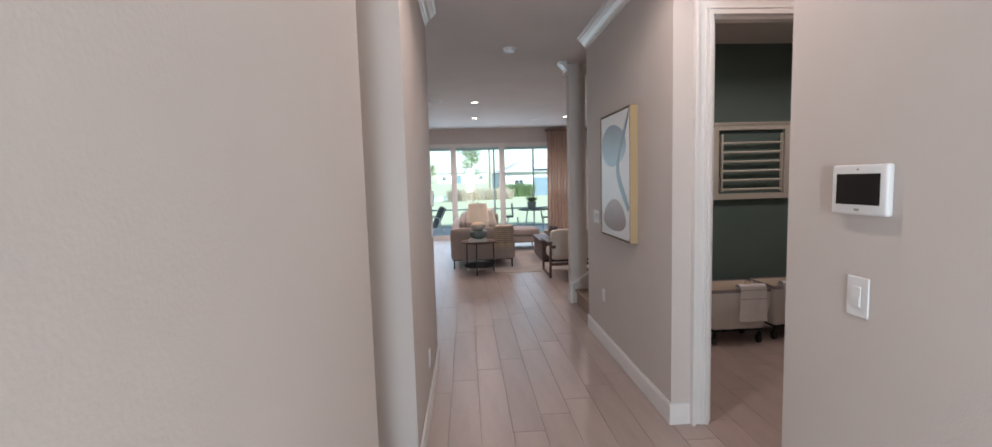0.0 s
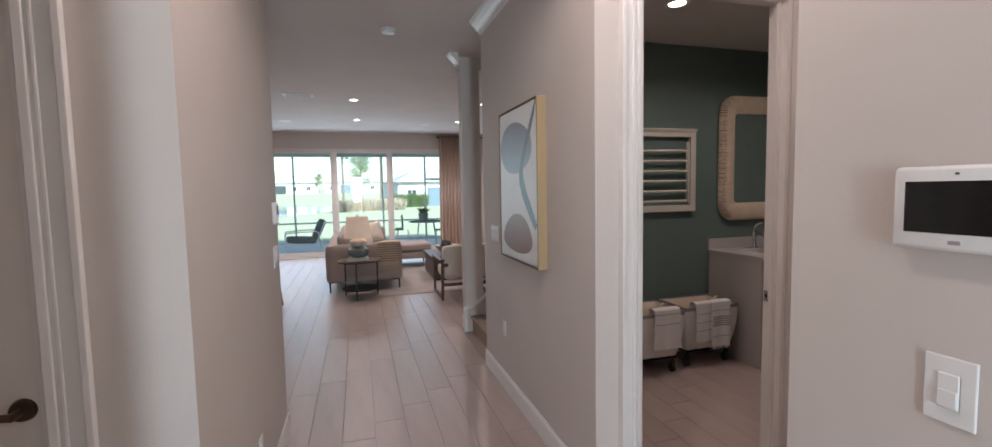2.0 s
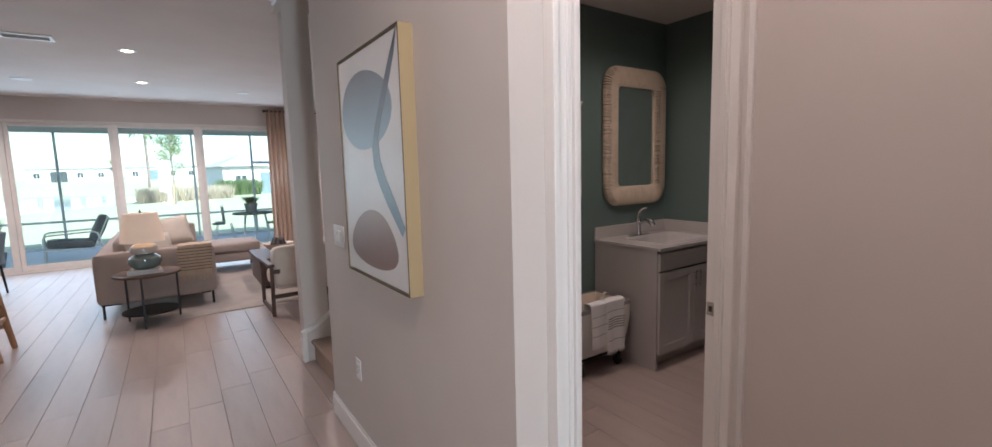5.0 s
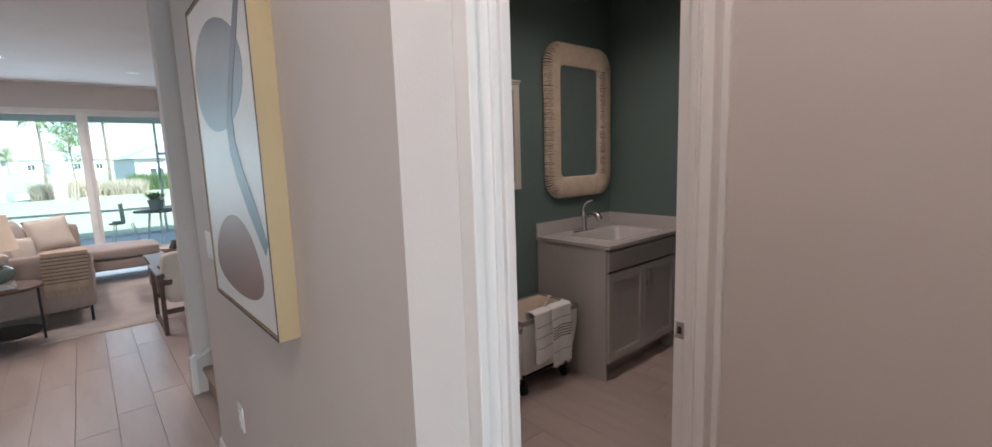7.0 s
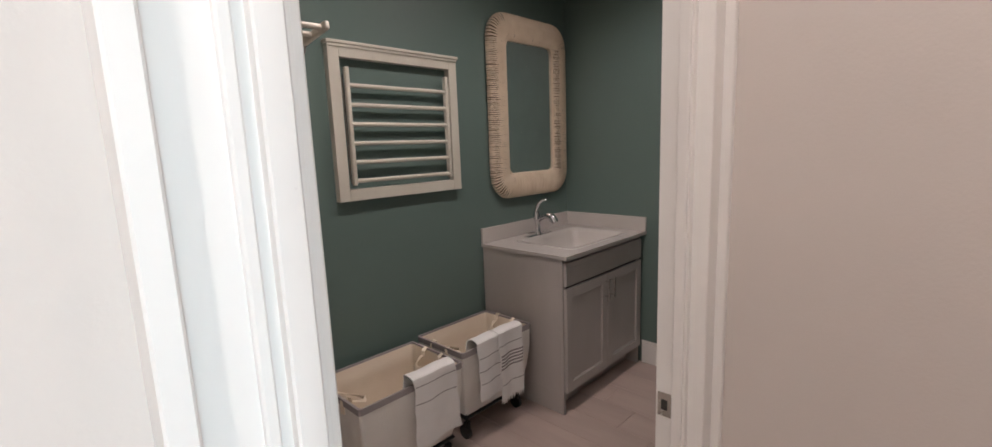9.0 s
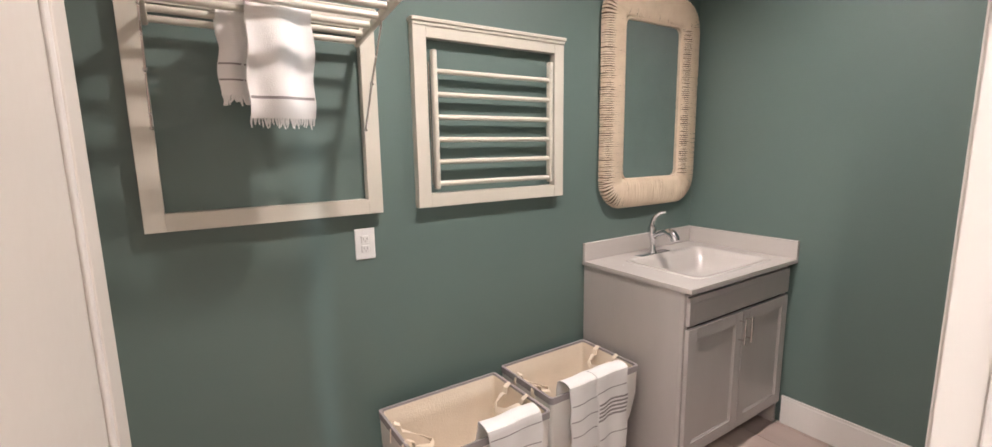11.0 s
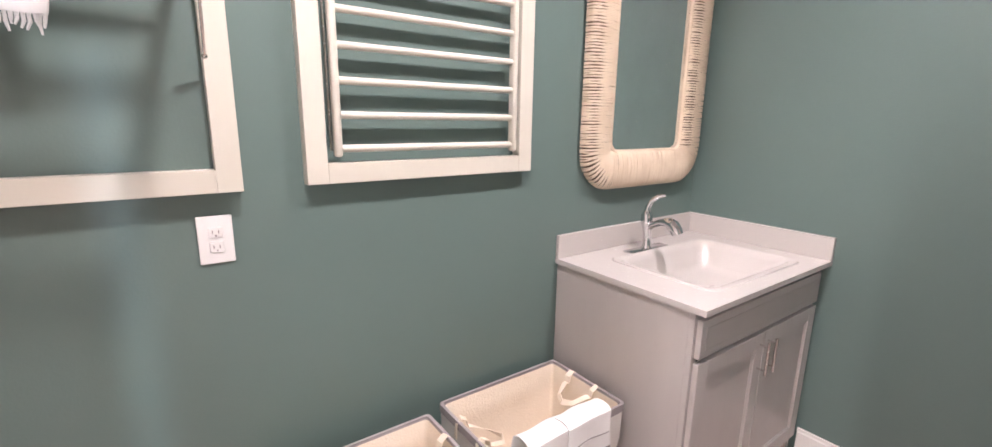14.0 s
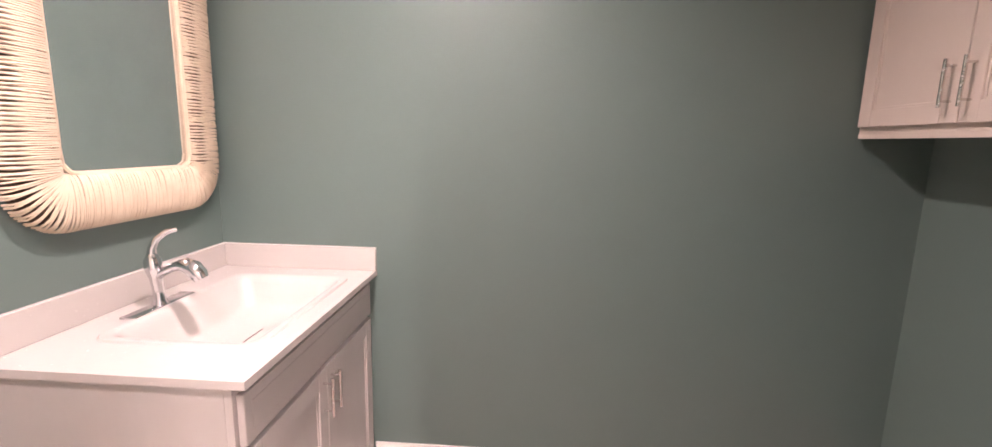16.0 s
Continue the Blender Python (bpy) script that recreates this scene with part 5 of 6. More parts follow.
def armchair(x, y):
    c = thing("armchair", x, y, F, "cream armchair with an open dark walnut frame", "armchair", "pair of armchairs")
    part("seat", cushion(bmesh.new(), -0.31, 0.31, 0.06, 0.74, 0.27, 0.43, 0.02, 8), M_CREAM, c, "", True)
    part("backrest", cushion(bmesh.new(), -0.33, 0.33, -0.02, 0.15, 0.33, 0.76, 0.02, 8), M_CREAM, c, "", True)
    for s in (-1, 1):
        fr_ = bmesh.new()
        bar(fr_, (s * 0.36, 0.02, 0), (s * 0.36, -0.02, 0.56), 0.035, 0.05)
        bar(fr_, (s * 0.36, 0.70, 0), (s * 0.36, 0.70, 0.54), 0.035, 0.05)
        bar(fr_, (s * 0.36, -0.04, 0.57), (s * 0.36, 0.74, 0.55), 0.06, 0.032)
        bar(fr_, (s * 0.36, 0.02, 0.03), (s * 0.36, 0.70, 0.03), 0.03, 0.035)
        part("side_frame", fr_, M_DARKWOOD, c)
    part("stretcher", bar(bmesh.new(), (-0.36, -0.005, 0.50), (0.36, -0.005, 0.50), 0.03, 0.05), M_DARKWOOD, c)
    part("stretcher", bar(bmesh.new(), (-0.36, 0.01, 0.22), (0.36, 0.01, 0.22), 0.03, 0.045), M_DARKWOOD, c)
    part("stretcher", bar(bmesh.new(), (-0.36, 0.70, 0.24), (0.36, 0.70, 0.24), 0.03, 0.045), M_DARKWOOD, c)
    return c


armchair(1.80, 7.28)
armchair(2.85, 7.28)
cf = thing("coffee_table", 2.10, 9.17, F, "dark walnut box coffee table", "coffee table")
part("tabletop", B(-0.60, 0.60, -0.52, 0.52, 0.385, 0.43, 0.004), M_DARKWOOD, cf)
part("body", B(-0.575, 0.575, -0.495, 0.495, 0.05, 0.385, 0.003), M_DARKWOOD, cf)
part("plinth", B(-0.53, 0.53, -0.45, 0.45, 0.012, 0.05), M_BLACK, cf)
bw = thing("bowl", 1.83, 9.12, F + 0.43, "wide cream pedestal bowl on the coffee table", "bowl")
part("body", lathe(bmesh.new(), [(0, 0), (0.09, 0), (0.085, 0.02), (0.13, 0.05), (0.20, 0.13), (0.205, 0.14), (0.19, 0.135), (0.12, 0.065), (0, 0.05)], 32), M_CREAM, bw, "", True)
ob_ = thing("beads", 1.83, 9.12, F + 0.49, "string of black wooden beads heaped in the bowl", "beads")
bd = bmesh.new()
for k in range(26):
    a = k * 0.9
    r_ = 0.10 - 0.002 * k
    bmesh.ops.create_uvsphere(bd, u_segments=8, v_segments=6, radius=0.026, matrix=Matrix.Translation((r_ * math.cos(a), r_ * math.sin(a), 0.03 + 0.0045 * k)))
part("bead_string", bd, M_STRIPE, ob_, "", True)

# ---- kitchen and dining side ----
isl = thing("kitchen_island", -1.62, 6.95, F, "white kitchen island with a pale stone counter", "island")
part("counter", B(-0.62, 0.62, -1.30, 1.30, 0.915, 0.955, 0.004), M_STONE, isl, "pale quartz counter")
part("body", B(-0.58, 0.30, -1.26, 1.26, 0, 0.915, 0.003), M_TRIM, isl)
part("end_panel", B(-0.60, 0.58, 1.20, 1.27, 0, 0.914, 0.003), M_TRIM, isl)


def bar_stool(x, y):
    s = thing("bar_stool", x, y, F, "light oak bar stool with a curved cream back", "bar stool", "stools at the island")
    for sy in (-1, 1):
        bk_ = bmesh.new()
        path_tube(bk_, [(0.27, sy * 0.23, 0.0), (0.225, sy * 0.215, 0.35), (0.19, sy * 0.21, 0.62), (0.215, sy * 0.22, 0.88)], [0.022, 0.028, 0.034, 0.026], 10)
        part("back_leg", bk_, M_OAK, s, "", True)
        part("front_leg", path_tube(bmesh.new(), [(-0.20, sy * 0.22, 0.0), (-0.17, sy * 0.205, 0.35), (-0.15, sy * 0.20, 0.63)], [0.02, 0.026, 0.03], 10), M_OAK, s, "", True)
        part("side_rail", bar(bmesh.new(), (-0.185, sy * 0.212, 0.22), (0.245, sy * 0.22, 0.22), 0.022, 0.04), M_OAK, s)
        part("apron", bar(bmesh.new(), (-0.15, sy * 0.205, 0.60), (0.195, sy * 0.21, 0.60), 0.024, 0.06), M_OAK, s)
    part("foot_rail", bar(bmesh.new(), (-0.185, -0.21, 0.30), (-0.185, 0.21, 0.30), 0.022, 0.04), M_OAK, s)
    part("back_rail", bar(bmesh.new(), (0.235, -0.215, 0.30), (0.235, 0.215, 0.30), 0.022, 0.04), M_OAK, s)
    part("seat", cushion(bmesh.new(), -0.20, 0.20, -0.215, 0.215, 0.62, 0.69, 0.012, 8), M_CREAM, s, "", True)
    part("backrest", cloth(bmesh.new(), lambda u, v: (0.235 + 0.02 * v - 0.05 * (2 * u - 1) ** 2, (u - 0.5) * 0.50, 0.70 + v * 0.22), 16, 6, 0.03), M_CREAM, s, "cream upholstered back", True)
    return s


bar_stool(-0.98, 6.62)
bar_stool(-0.98, 7.60)
dt = thing("dining_table", -2.35, 10.30, F, "dark wood dining table", "dining table")
part("tabletop", B(-0.50, 0.50, -1.0, 1.0, 0.72, 0.76, 0.005), M_DARKWOOD, dt)
for sx in (-1, 1):
    for sy in (-1, 1):
        part("leg", bar(bmesh.new(), (sx * 0.42, sy * 0.9, 0), (sx * 0.40, sy * 0.88, 0.72), 0.06, 0.06), M_DARKWOOD, dt)


def dining_chair(x, y, rz, mat, label):
    c = thing("dining_chair", x, y, F, label, "chair", "chairs round the dining table", rz)
    part("seat", cushion(bmesh.new(), -0.24, 0.24, -0.24, 0.24, 0.42, 0.50, 0.012, 6), mat, c, "", True)
    part("backrest", cloth(bmesh.new(), lambda u, v: ((u - 0.5) * 0.5, -0.23 - 0.07 * v + 0.10 * (2 * u - 1) ** 2, 0.47 + v * 0.40), 14, 6, 0.03), mat, c, "", True)
    for sx in (-1, 1):
        for sy in (-1, 1):
            part("leg", rod((sx * 0.22, sy * 0.22, 0), (sx * 0.19, sy * 0.19, 0.43), 0.012, 0.018), M_BLACK, c)


dining_chair(-1.62, 9.75, 90, M_SLING, "grey upholstered dining chair with black legs")
dining_chair(-1.62, 10.75, 90, M_SLING, "grey upholstered dining chair with black legs")
dining_chair(-2.35, 8.95, 0, M_DARKWOOD, "dark brown dining chair at the table end")
dining_chair(-3.08, 9.75, 270, M_SLING, "grey upholstered dining chair with black legs")
dining_chair(-3.08, 10.75, 270, M_SLING, "grey upholstered dining chair with black legs")
pd = thing("pendant_lamp", -1.52, 8.1, H, "pendant lamp with stacked pale glowing shades", "pendant lamp")
part("canopy", lathe(bmesh.new(), [(0.06, 0), (0.06, -0.02), (0, -0.025)], 20), M_BRONZE, pd)
part("cord", rod((0, 0, -0.02), (0, 0, -0.72), 0.004), M_BLACK, pd)
part("shade", lathe(bmesh.new(), [(0.03, -0.70), (0.11, -0.74), (0.12, -0.82), (0.11, -0.84), (0.03, -0.85)], 24), M_SHADE, pd, "pale glowing upper shade", True)
part("collar", lathe(bmesh.new(), [(0.05, -0.85), (0.12, -0.855), (0.12, -0.875), (0.05, -0.88)], 24), M_BRONZE, pd)
part("shade", lathe(bmesh.new(), [(0.03, -0.88), (0.11, -0.89), (0.12, -0.98), (0.10, -1.02), (0.0, -1.03)], 24), M_SHADE, pd, "pale glowing lower shade", True)

# ---- lanai ----
LY = 16.3
structure("patio", B(-6.5, 4.6, WB + 0.2, LY + 0.15, F - 0.14, F - 0.02), M_PATIO, "grey concrete lanai floor", "patio")
structure("lanai_ceiling", B(-6.5, 4.6, WB + 0.2, LY + 0.3, 2.86, 3.0), M_CEIL, "pale lanai ceiling", "ceiling")
structure("lanai_beam", B(-6.5, 4.6, LY - 0.05, LY + 0.2, 2.60, 2.86), M_STUCCO, "pale beam over the screen", "beam")
wall("lanai_wall_right", 4.4, 4.6, WB + 0.2, LY + 0.2, F, 2.86, M_STUCCO, "white stucco lanai wall")
fs = thing("screen_enclosure", 0, LY, F, "aluminium screen enclosure frame of the lanai, coloured pale for glare", "screen enclosure")
for px in (-5.6, -3.9, -1.50, 1.12, 2.48, 4.35):
    part("post", B(px - 0.025, px + 0.025, -0.025, 0.025, -0.02, 2.64, 0.002), M_ALU, fs)
part("rail", B(-6.4, 4.4, -0.02, 0.02, 0.58, 0.63, 0.002), M_ALU, fs)
part("bottom_rail", B(-6.4, 4.4, -0.02, 0.02, -0.02, 0.03, 0.002), M_ALU, fs)
part("door_rail", B(2.5, 3.4, -0.022, 0.022, 1.88, 1.94, 0.002), M_ALU, fs)
part("door_post", B(3.35, 3.40, -0.022, 0.022, 0.03, 1.88, 0.002), M_ALU, fs)


def lounge_chair(x, y, rz):
    c = thing("lounge_chair", x, y, F - 0.02, "grey metal patio lounge chair with dark cushions", "lounge chair", "", rz)
    part("seat_cushion", cushion(bmesh.new(), -0.30, 0.30, -0.44, 0.26, 0.25, 0.40, 0.02, 8, pose(0, 0, 0, -4)), M_SLING, c, "", True)
    part("back_cushion", cushion(bmesh.new(), -0.30, 0.30, -0.08, 0.08, 0, 0.52, 0.02, 8, pose(0, 0.27, 0.36, -24)), M_SLING, c, "", True)
    for s in (-1, 1):
        f = path_tube(bmesh.new(), [(s * 0.34, -0.46, 0), (s * 0.34, -0.46, 0.46), (s * 0.34, -0.44, 0.52), (s * 0.34, -0.38, 0.54), (s * 0.34, 0.26, 0.56), (s * 0.34, 0.33, 0.53), (s * 0.34, 0.46, 0.0)], 0.016, 8)
        path_tube(f, [(s * 0.34, -0.46, 0.25), (s * 0.34, 0.26, 0.22), (s * 0.34, 0.52, 0.84)], 0.014, 8)
        part("side_frame", f, M_ALU, c, "", True)
    for py, pz in ((-0.45, 0.24), (0.24, 0.22), (0.51, 0.82)):
        part("cross_bar", rod((-0.34, py, pz), (0.34, py, pz), 0.014), M_ALU, c)


lounge_chair(-1.05, 14.15, -82)
pt = thing("patio_table", 2.22, 14.45, F - 0.02, "round dark patio table on three legs", "patio table")
part("tabletop", lathe(bmesh.new(), [(0, 0.66), (0.48, 0.66), (0.49, 0.675), (0.48, 0.69), (0, 0.69)], 36), M_SLING, pt, "", True)
for k in range(3):
    a = radians(20 + 120 * k)
    part("leg", rod((0.34 * math.cos(a), 0.34 * math.sin(a), 0), (0.24 * math.cos(a), 0.24 * math.sin(a), 0.66), 0.022), M_ALU, pt)
ptc = thing("patio_chair", 1.58, 14.75, F - 0.02, "grey shell patio chair on thin metal legs", "chair", "", -100)
part("shell", cloth(bmesh.new(), lambda u, v: ((u - 0.5) * 0.48, -0.25 + v * 0.46 + (0.03 if v < 0.55 else (v - 0.55) * -0.5), 0.42 + (0 if v < 0.5 else (v - 0.5) * 0.84) + 0.05 * (2 * u - 1) ** 2), 12, 14, 0.012), M_POT, ptc, "", True)
for sx in (-1, 1):
    for sy in (-1, 1):
        part("leg", rod((sx * 0.22, sy * 0.22, 0), (sx * 0.14, sy * 0.14, 0.43), 0.011), M_ALU, ptc)
sto = thing("patio_stool", 2.62, 13.85, F - 0.02, "low round dark patio side table", "side table")
part("top", lathe(bmesh.new(), [(0, 0.46), (0.25, 0.46), (0.25, 0.48), (0, 0.48)], 28), M_SLING, sto)
for k in range(3):
    a = radians(60 + 120 * k)
    part("leg", rod((0.2 * math.cos(a), 0.2 * math.sin(a), 0), (0.2 * math.cos(a), 0.2 * math.sin(a), 0.46), 0.012), M_ALU, sto)


def potted(x, y, z, r, h, label, blades, length, lean, width, seed):
    p = thing("potted_plant", x, y, z, label, "plant")
    part("pot", lathe(bmesh.new(), [(0, 0), (r * 0.72, 0), (r, h), (r * 0.92, h), (r * 0.85, h * 0.85), (0, h * 0.85)], 24), M_POT, p, "grey round pot", True)
    q = bmesh.new()
    rn = random.Random(seed)
    for k in range(blades):
        a = rn.uniform(0, 6.28)
        ln, out = length * rn.uniform(0.6, 1), lean * rn.uniform(0.4, 1.1)
        r0 = rn.uniform(0, r * 0.6)
        pts = [Vector(((r0 + out * t ** 1.6) * math.cos(a), (r0 + out * t ** 1.6) * math.sin(a), h * 0.85 + ln * (t - 0.25 * lean / length * t * t))) for t in (0, 0.3, 0.6, 0.85, 1)]
        side = Vector((-math.sin(a), math.cos(a), 0))
        prev_ = None
        for t, pnt in zip((0.5, 0.9, 1.0, 0.6, 0.08), pts):
            cur = (q.verts.new(pnt - side * width * t), q.verts.new(pnt + Vector((math.cos(a), math.sin(a), 0)) * -0.004), q.verts.new(pnt + side * width * t))
            if prev_:
                q.faces.new((prev_[0], prev_[1], cur[1], cur[0]))
                q.faces.new((prev_[1], prev_[2], cur[2], cur[1]))
            prev_ = cur
    part("leaves", q, M_LEAF, p, "long green leaves")


potted(2.15, 14.45, F + 0.67, 0.15, 0.22, "leafy green plant in a grey pot on the patio table", 44, 0.26, 0.22, 0.022, 5)
potted(-2.15, 13.75, F - 0.02, 0.20, 0.30, "tall snake plant in a round grey pot", 16, 0.75, 0.16, 0.03, 6)

# ---- outdoors ----
gr = bmesh.new()
NG = 60


def ground_z(x, y):
    d = math.hypot((x + 34) / 30, (y - 64) / 32)
    base = -0.25 - 0.25 * min(1, max(0, (y - 17) / 25)) + 1.7 * min(1, max(0, (y - 84) / 40))
    return base - 0.8 * max(0, min(1, (1.12 - d) / 0.2))


xs = [-900, -300, -120] + [-80 + i * 3.2 for i in range(46)] + [110, 300, 900]
ys = [-700, -100, -10, LY + 0.1] + [LY + 1.5 + i * 3.0 for i in range(44)] + [160, 300, 1200]
gv = [[gr.verts.new((x, y, ground_z(x, y) if y > 10 else -0.25)) for y in ys] for x in xs]
for i in range(len(xs) - 1):
    for j in range(len(ys) - 1):
        gr.faces.new((gv[i][j], gv[i + 1][j], gv[i + 1][j + 1], gv[i][j + 1]))
structure("ground", gr, M_GRASS, "sunlit mown lawn sloping to a pond", "lawn", True)
pw = bmesh.new()
bmesh.ops.create_circle(pw, cap_ends=True, segments=64, radius=1, matrix=Matrix.Translation((-34, 64, -0.62)) @ Matrix.Diagonal((32.5, 34.5, 1, 1)))
structure("water", pw, M_WATER, "still pale pond water", "pond")


def house(x, y, w, d, storeys, label, rz=0, blue=False):
    h = thing("house", x, y, ground_z(x, y - d / 2) - 0.1, label, "house", "houses across the pond", rz)
    hh = 3.0 * storeys + 0.2
    part("wall", B(-w / 2, w / 2, -d / 2, d / 2, 0, hh), M_STUCCO, h)
    rf = bmesh.new()
    e = 0.5
    z0, z1 = hh, hh + min(w, d) * 0.2
    a = [rf.verts.new(p) for p in ((-w / 2 - e, -d / 2 - e, z0), (w / 2 + e, -d / 2 - e, z0), (w / 2 + e, d / 2 + e, z0), (-w / 2 - e, d / 2 + e, z0))]
    b = [rf.verts.new(p) for p in ((-w / 2 + d * 0.4, 0, z1), (w / 2 - d * 0.4, 0, z1))]
    for f in ((a[0], a[1], b[1], b[0]), (a[2], a[3], b[0], b[1]), (a[1], a[2], b[1]), (a[3], a[0], b[0]), (a[3], a[2], a[1], a[0])):
        rf.faces.new(f)
    part("roof", rf, M_ROOF, h, "grey tiled hip roof")
    n = int(w / 3.2)
    for s in range(storeys):
        for k in range(n):
            wx_ = -w / 2 + (k + 0.5) * w / n
            if s == 0 and k % 3 == 1:
                part("lanai_opening", B(wx_ - 1.5, wx_ + 1.5, -d / 2 - 0.03, -d / 2 + 0.02, 0.1, 2.5), M_BLUEGREY if blue else M_WINDARK, h, "screened porch opening")
                continue
            wi = part("window", slab_frame(bmesh.new(), wx_ - 0.65, wx_ + 0.65, s * 3 + 0.9, s * 3 + 2.3, 0.09, -d / 2 - 0.05, -d / 2), M_TRIM, h)
            part("pane", B(wx_ - 0.56, wx_ + 0.56, -d / 2 - 0.03, -d / 2 - 0.005, s * 3 + 0.99, s * 3 + 2.21), M_WINDARK, wi)
            part("mullion", B(wx_ - 0.03, wx_ + 0.03, -d / 2 - 0.045, -d / 2 - 0.03, s * 3 + 0.99, s * 3 + 2.21), M_TRIM, wi)


for k, (hx, st_) in enumerate(((-78, 1), (-57, 2), (-37, 2), (-19, 1), (-1, 1), (18, 1), (38, 2))):
    house(hx, 150 + 4 * (k % 2), 15, 11, st_, "white two-storey stucco house across the pond" if st_ == 2 else "white single-storey stucco house across the pond", 0, k % 2 == 0)
house(11.5, 66, 14, 9, 1, "white single-storey neighbouring house with a screened porch", 8, True)
house(25, 40, 13, 9, 1, "white single-storey neighbouring house with a screened porch", 20)


def tree(x, y, hgt, label, seed, crown_r, stakes=False):
    z0 = ground_z(x, y)
    t = thing("tree", x, y, z0, label, "tree")
    rn = random.Random(seed)
    tk = path_tube(bmesh.new(), [(0, 0, -0.1), (0.03, 0.02, hgt * 0.3), (-0.02, 0.04, hgt * 0.6), (0.02, 0, hgt * 0.95)], [0.09, 0.07, 0.05, 0.015], 8)
    tips = []
    for k in range(16):
        a, zz = rn.uniform(0, 6.28), hgt * rn.uniform(0.35, 0.85)
        ln = crown_r * rn.uniform(0.5, 1.0) * (1.15 - zz / hgt)
        p = Vector((0, 0, zz))
        q_ = p + Vector((math.cos(a) * ln, math.sin(a) * ln, ln * 0.7))
        path_tube(tk, [p, (p + q_) / 2 + Vector((0, 0, -0.03)), q_], [0.03, 0.02, 0.008], 5)
        tips += [(p * 0.4 + q_ * 0.6, 0.5), (q_, 0.45)]
    part("trunk", tk, M_BARK, t)
    lv = bmesh.new()
    for c, r_ in tips + [(Vector((0, 0, hgt)), 0.5)]:
        for k in range(60):
            d = Vector((rn.gauss(0, 1), rn.gauss(0, 1), rn.gauss(0, 0.8))) * r_ * 0.5
            m = Matrix.Translation(c + d) @ Euler((rn.uniform(0, 6), rn.uniform(0, 6), rn.uniform(0, 6))).to_matrix().to_4x4()
            s = rn.uniform(0.05, 0.1)
            lv.faces.new([lv.verts.new(m @ Vector(p)) for p in ((-s, 0, 0), (0, -s * 0.45, 0.01), (s, 0, 0), (0, s * 0.45, 0.01))])
    part("crown", lv, M_LEAF, t, "sparse green leaves")
    if stakes:
        for k in range(3):
            a = 0.4 + k * 2.09
            part("stake", rod((0.8 * math.cos(a), 0.8 * math.sin(a), 0), (0.06 * math.cos(a), 0.06 * math.sin(a), 1.5), 0.03), M_OAK, t)


def palm(x, y, hgt, seed):
    z0 = ground_z(x, y)
    t = thing("palm_tree", x, y, z0, "tall palm tree with a ragged crown", "tree")
    rn = random.Random(seed)
    part("trunk", path_tube(bmesh.new(), [(0, 0, -0.1), (0.05, 0, hgt * 0.5), (0, 0.05, hgt)], [0.16, 0.13, 0.11], 8), M_BARK, t)
    fr_ = bmesh.new()
    for k in range(22):
        a, up_ = rn.uniform(0, 6.28), rn.uniform(-0.3, 1.0)
        prev_ = None
        for i in range(6):
            u = i / 5
            c = Vector((math.cos(a) * 1.5 * u, math.sin(a) * 1.5 * u, hgt + up_ * 1.1 * u - 1.3 * u * u))
            side = Vector((-math.sin(a), math.cos(a), -0.5)) * 0.28 * (1 - abs(u - 0.45) * 1.6)
            if prev_ is not None:
                for s in (-1, 1):
                    fr_.faces.new([fr_.verts.new(p) for p in (prev_, c, c + side * s, prev_ * 0.7 + c * 0.3 + side * s * 0.9)])
            prev_ = c
    part("crown", fr_, M_LEAF, t, "drooping green fronds")


tree(0.7, 46, 6.2, "young staked tree with a sparse crown on the lawn", 3, 1.7, True)
palm(-1.3, 60, 7.0, 4)
palm(3.2, 62, 7.5, 5)
palm(16, 80, 8.0, 6)
tree(-9, 130, 6, "small tree near the far houses", 7, 1.8)
tree(24, 120, 6, "small tree near the far houses", 8, 1.8)


def tuft_field(name, x0, x1, y0, y1, n, h, mat, label, seed):
    rn = random.Random(seed)
    verts, faces = [], []
    for k in range(n):
        x, y = rn.uniform(x0, x1), rn.uniform(y0, y1)
        y += 2.0 * math.sin(x * 0.25)
        z = ground_z(x, y)
        a, hh = rn.uniform(0, 3.14), h * rn.uniform(0.5, 1.1)
        w, lx_, ly_ = 0.035, rn.uniform(-0.35, 0.35) * h, rn.uniform(-0.35, 0.35) * h
        i = len(verts)
        verts += [(x - w * math.cos(a), y - w * math.sin(a), z - 0.02), (x + w * math.cos(a), y + w * math.sin(a), z - 0.02), (x + lx_, y + ly_, z + hh)]
        faces.append((i, i + 1, i + 2))
    me = bpy.data.meshes.new(name)
    me.from_pydata(verts, [], faces)
    me.materials.append(mat)
    return tagged(new(name, me), label, "plants", "", "stuff")


tuft_field("ornamental_grass", -1.8, 5.2, 50, 55, 6000, 1.3, M_REED, "bed of tall tan ornamental grass", 11)
tuft_field("hedge", 4.5, 8.5, 57.0, 58.2, 5000, 1.7, M_LEAF, "green shrub hedge by the neighbouring house", 12)

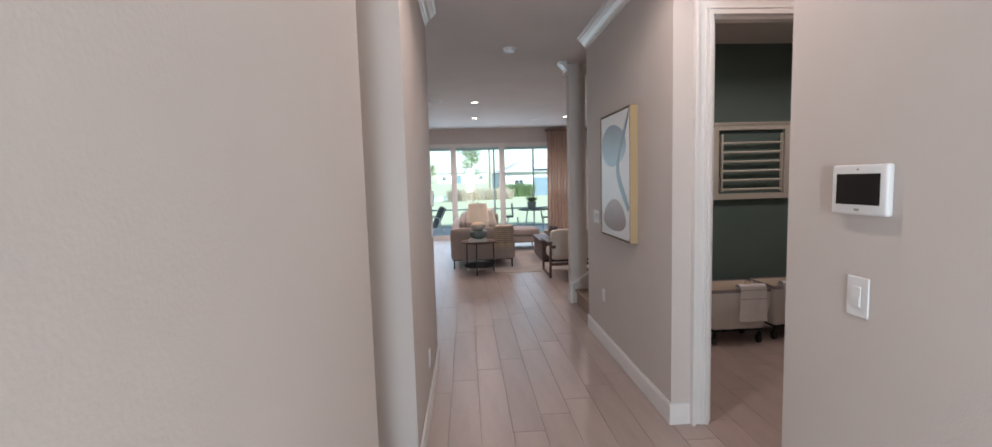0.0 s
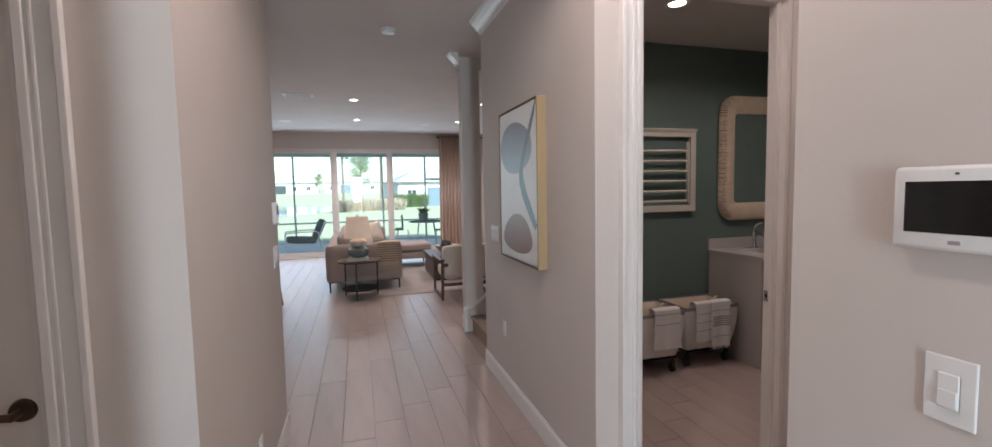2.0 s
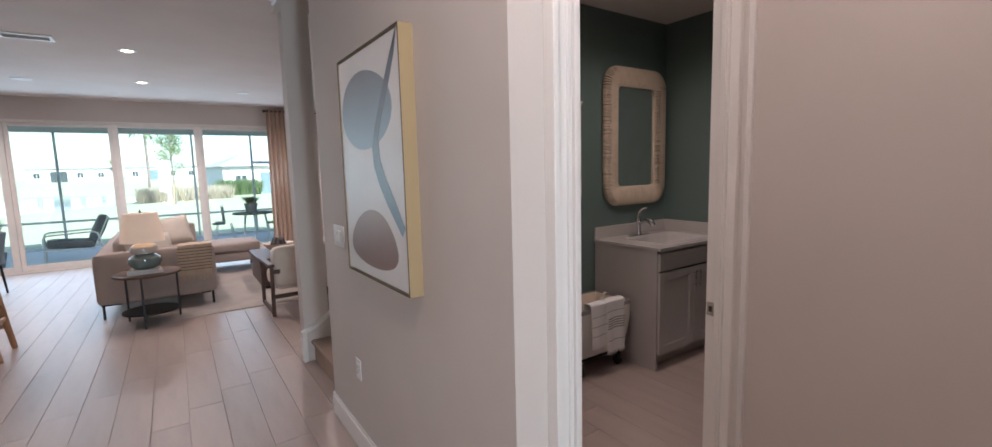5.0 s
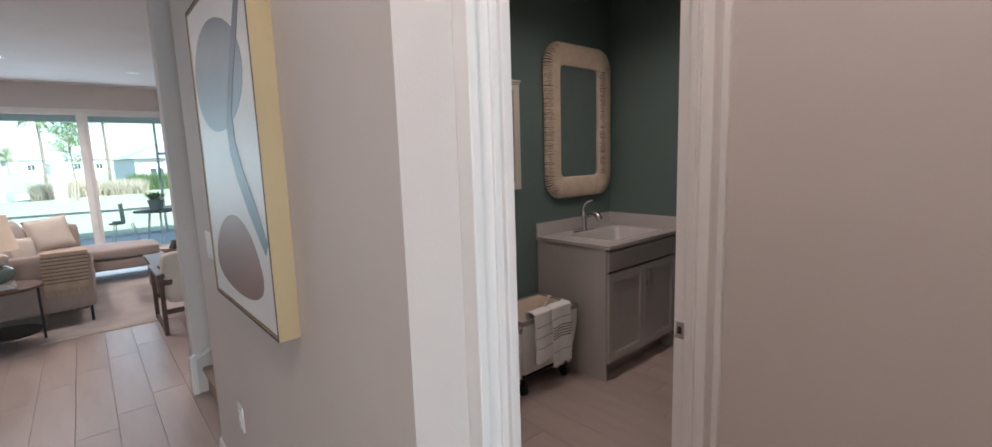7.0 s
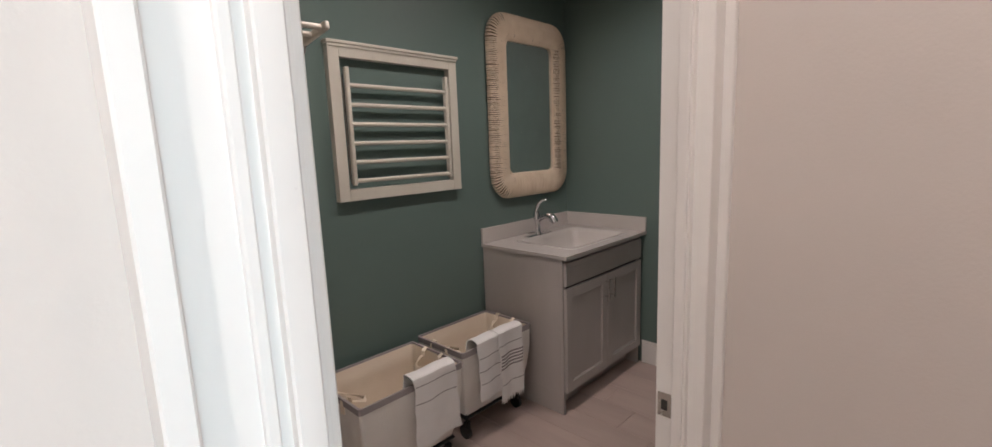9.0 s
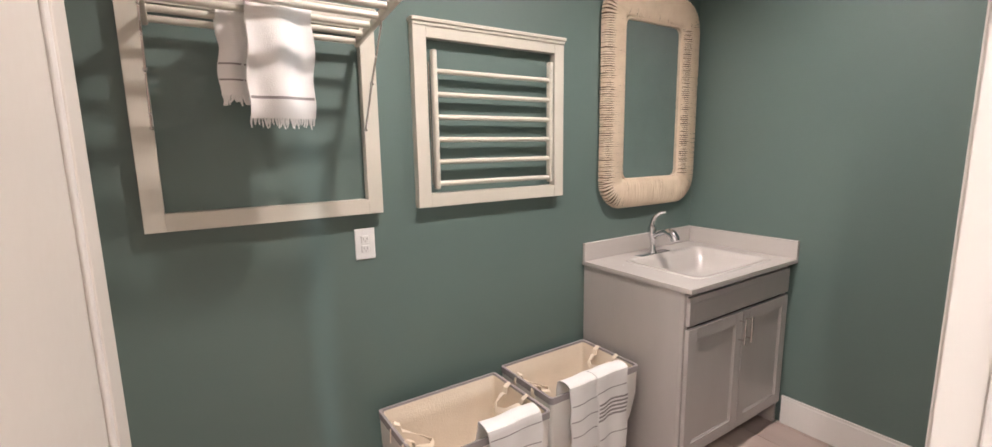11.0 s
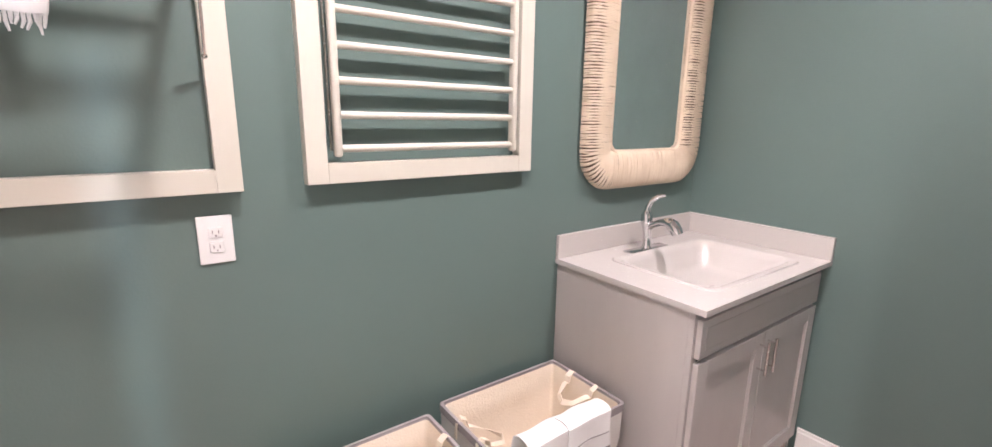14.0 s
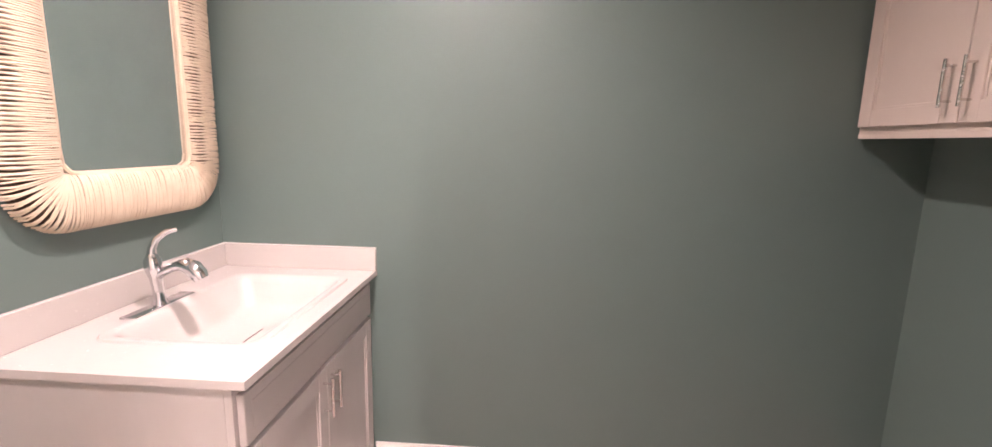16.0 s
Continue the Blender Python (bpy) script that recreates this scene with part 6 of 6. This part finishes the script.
# ---- floor planks ----
TW, TL, GAP = 0.20, 1.20, 0.0022
plank = bmesh.new()
box(plank, GAP / 2, TW - GAP / 2, GAP / 2, TL - GAP / 2, -0.012, 0.0, 0.0012)
PLANK = mesh_of("plank", plank, M_TILE)
FLOOR = bpy.data.objects["floor"]
rest = []
for i in range(-29, 25):
    off = ((i * 7) % 6) * TL / 6
    for j in range(-3, 11):
        x, y = i * TW, j * TL + off
        whole = all(any(a - 0.02 <= px <= b + 0.02 and c - 0.02 <= py <= d + 0.02 for a, b, c, d in ROOMS) for px in (x, x + TW) for py in (y, y + TL))
        near = (-0.4 < x < 1.6 and -0.8 < y < 9.5) or (1.4 < x < 4.4 and 1.0 < y < 4.6) or (-1.6 < x <= -0.4 and 4.5 < y < 10.5)
        if whole and near:
            p = new("plank", PLANK)
            p.location = (x, y, F)
            p.parent = FLOOR
        elif whole:
            rest.append((x, x + TW, y, y + TL))
        else:
            for a, b, c, d in ROOMS:
                cut = (max(x, a), min(x + TW, b), max(y, c), min(y + TL, d))
                if cut[1] - cut[0] > 0.01 and cut[3] - cut[2] > 0.01:
                    rest.append(cut)
vs, fs_ = [], []
for xa, xb, ya, yb in rest:
    i = len(vs)
    x0, x1, y0, y1 = xa + GAP / 2, xb - GAP / 2, ya + GAP / 2, yb - GAP / 2
    vs += [(x0, y0, F - 0.005), (x1, y0, F - 0.005), (x1, y1, F - 0.005), (x0, y1, F - 0.005), (x0 + 0.001, y0 + 0.001, F), (x1 - 0.001, y0 + 0.001, F), (x1 - 0.001, y1 - 0.001, F), (x0 + 0.001, y1 - 0.001, F)]
    fs_ += [(i + 4, i + 5, i + 6, i + 7), (i, i + 1, i + 5, i + 4), (i + 1, i + 2, i + 6, i + 5), (i + 2, i + 3, i + 7, i + 6), (i + 3, i, i + 4, i + 7)]
me = bpy.data.meshes.new("far_planks")
me.from_pydata(vs, [], fs_)
me.materials.append(M_TILE)
fp = tagged(new("far_planks", me), "wood-look plank tiles of the far floor", "", "", "stuff")
fp.parent = FLOOR
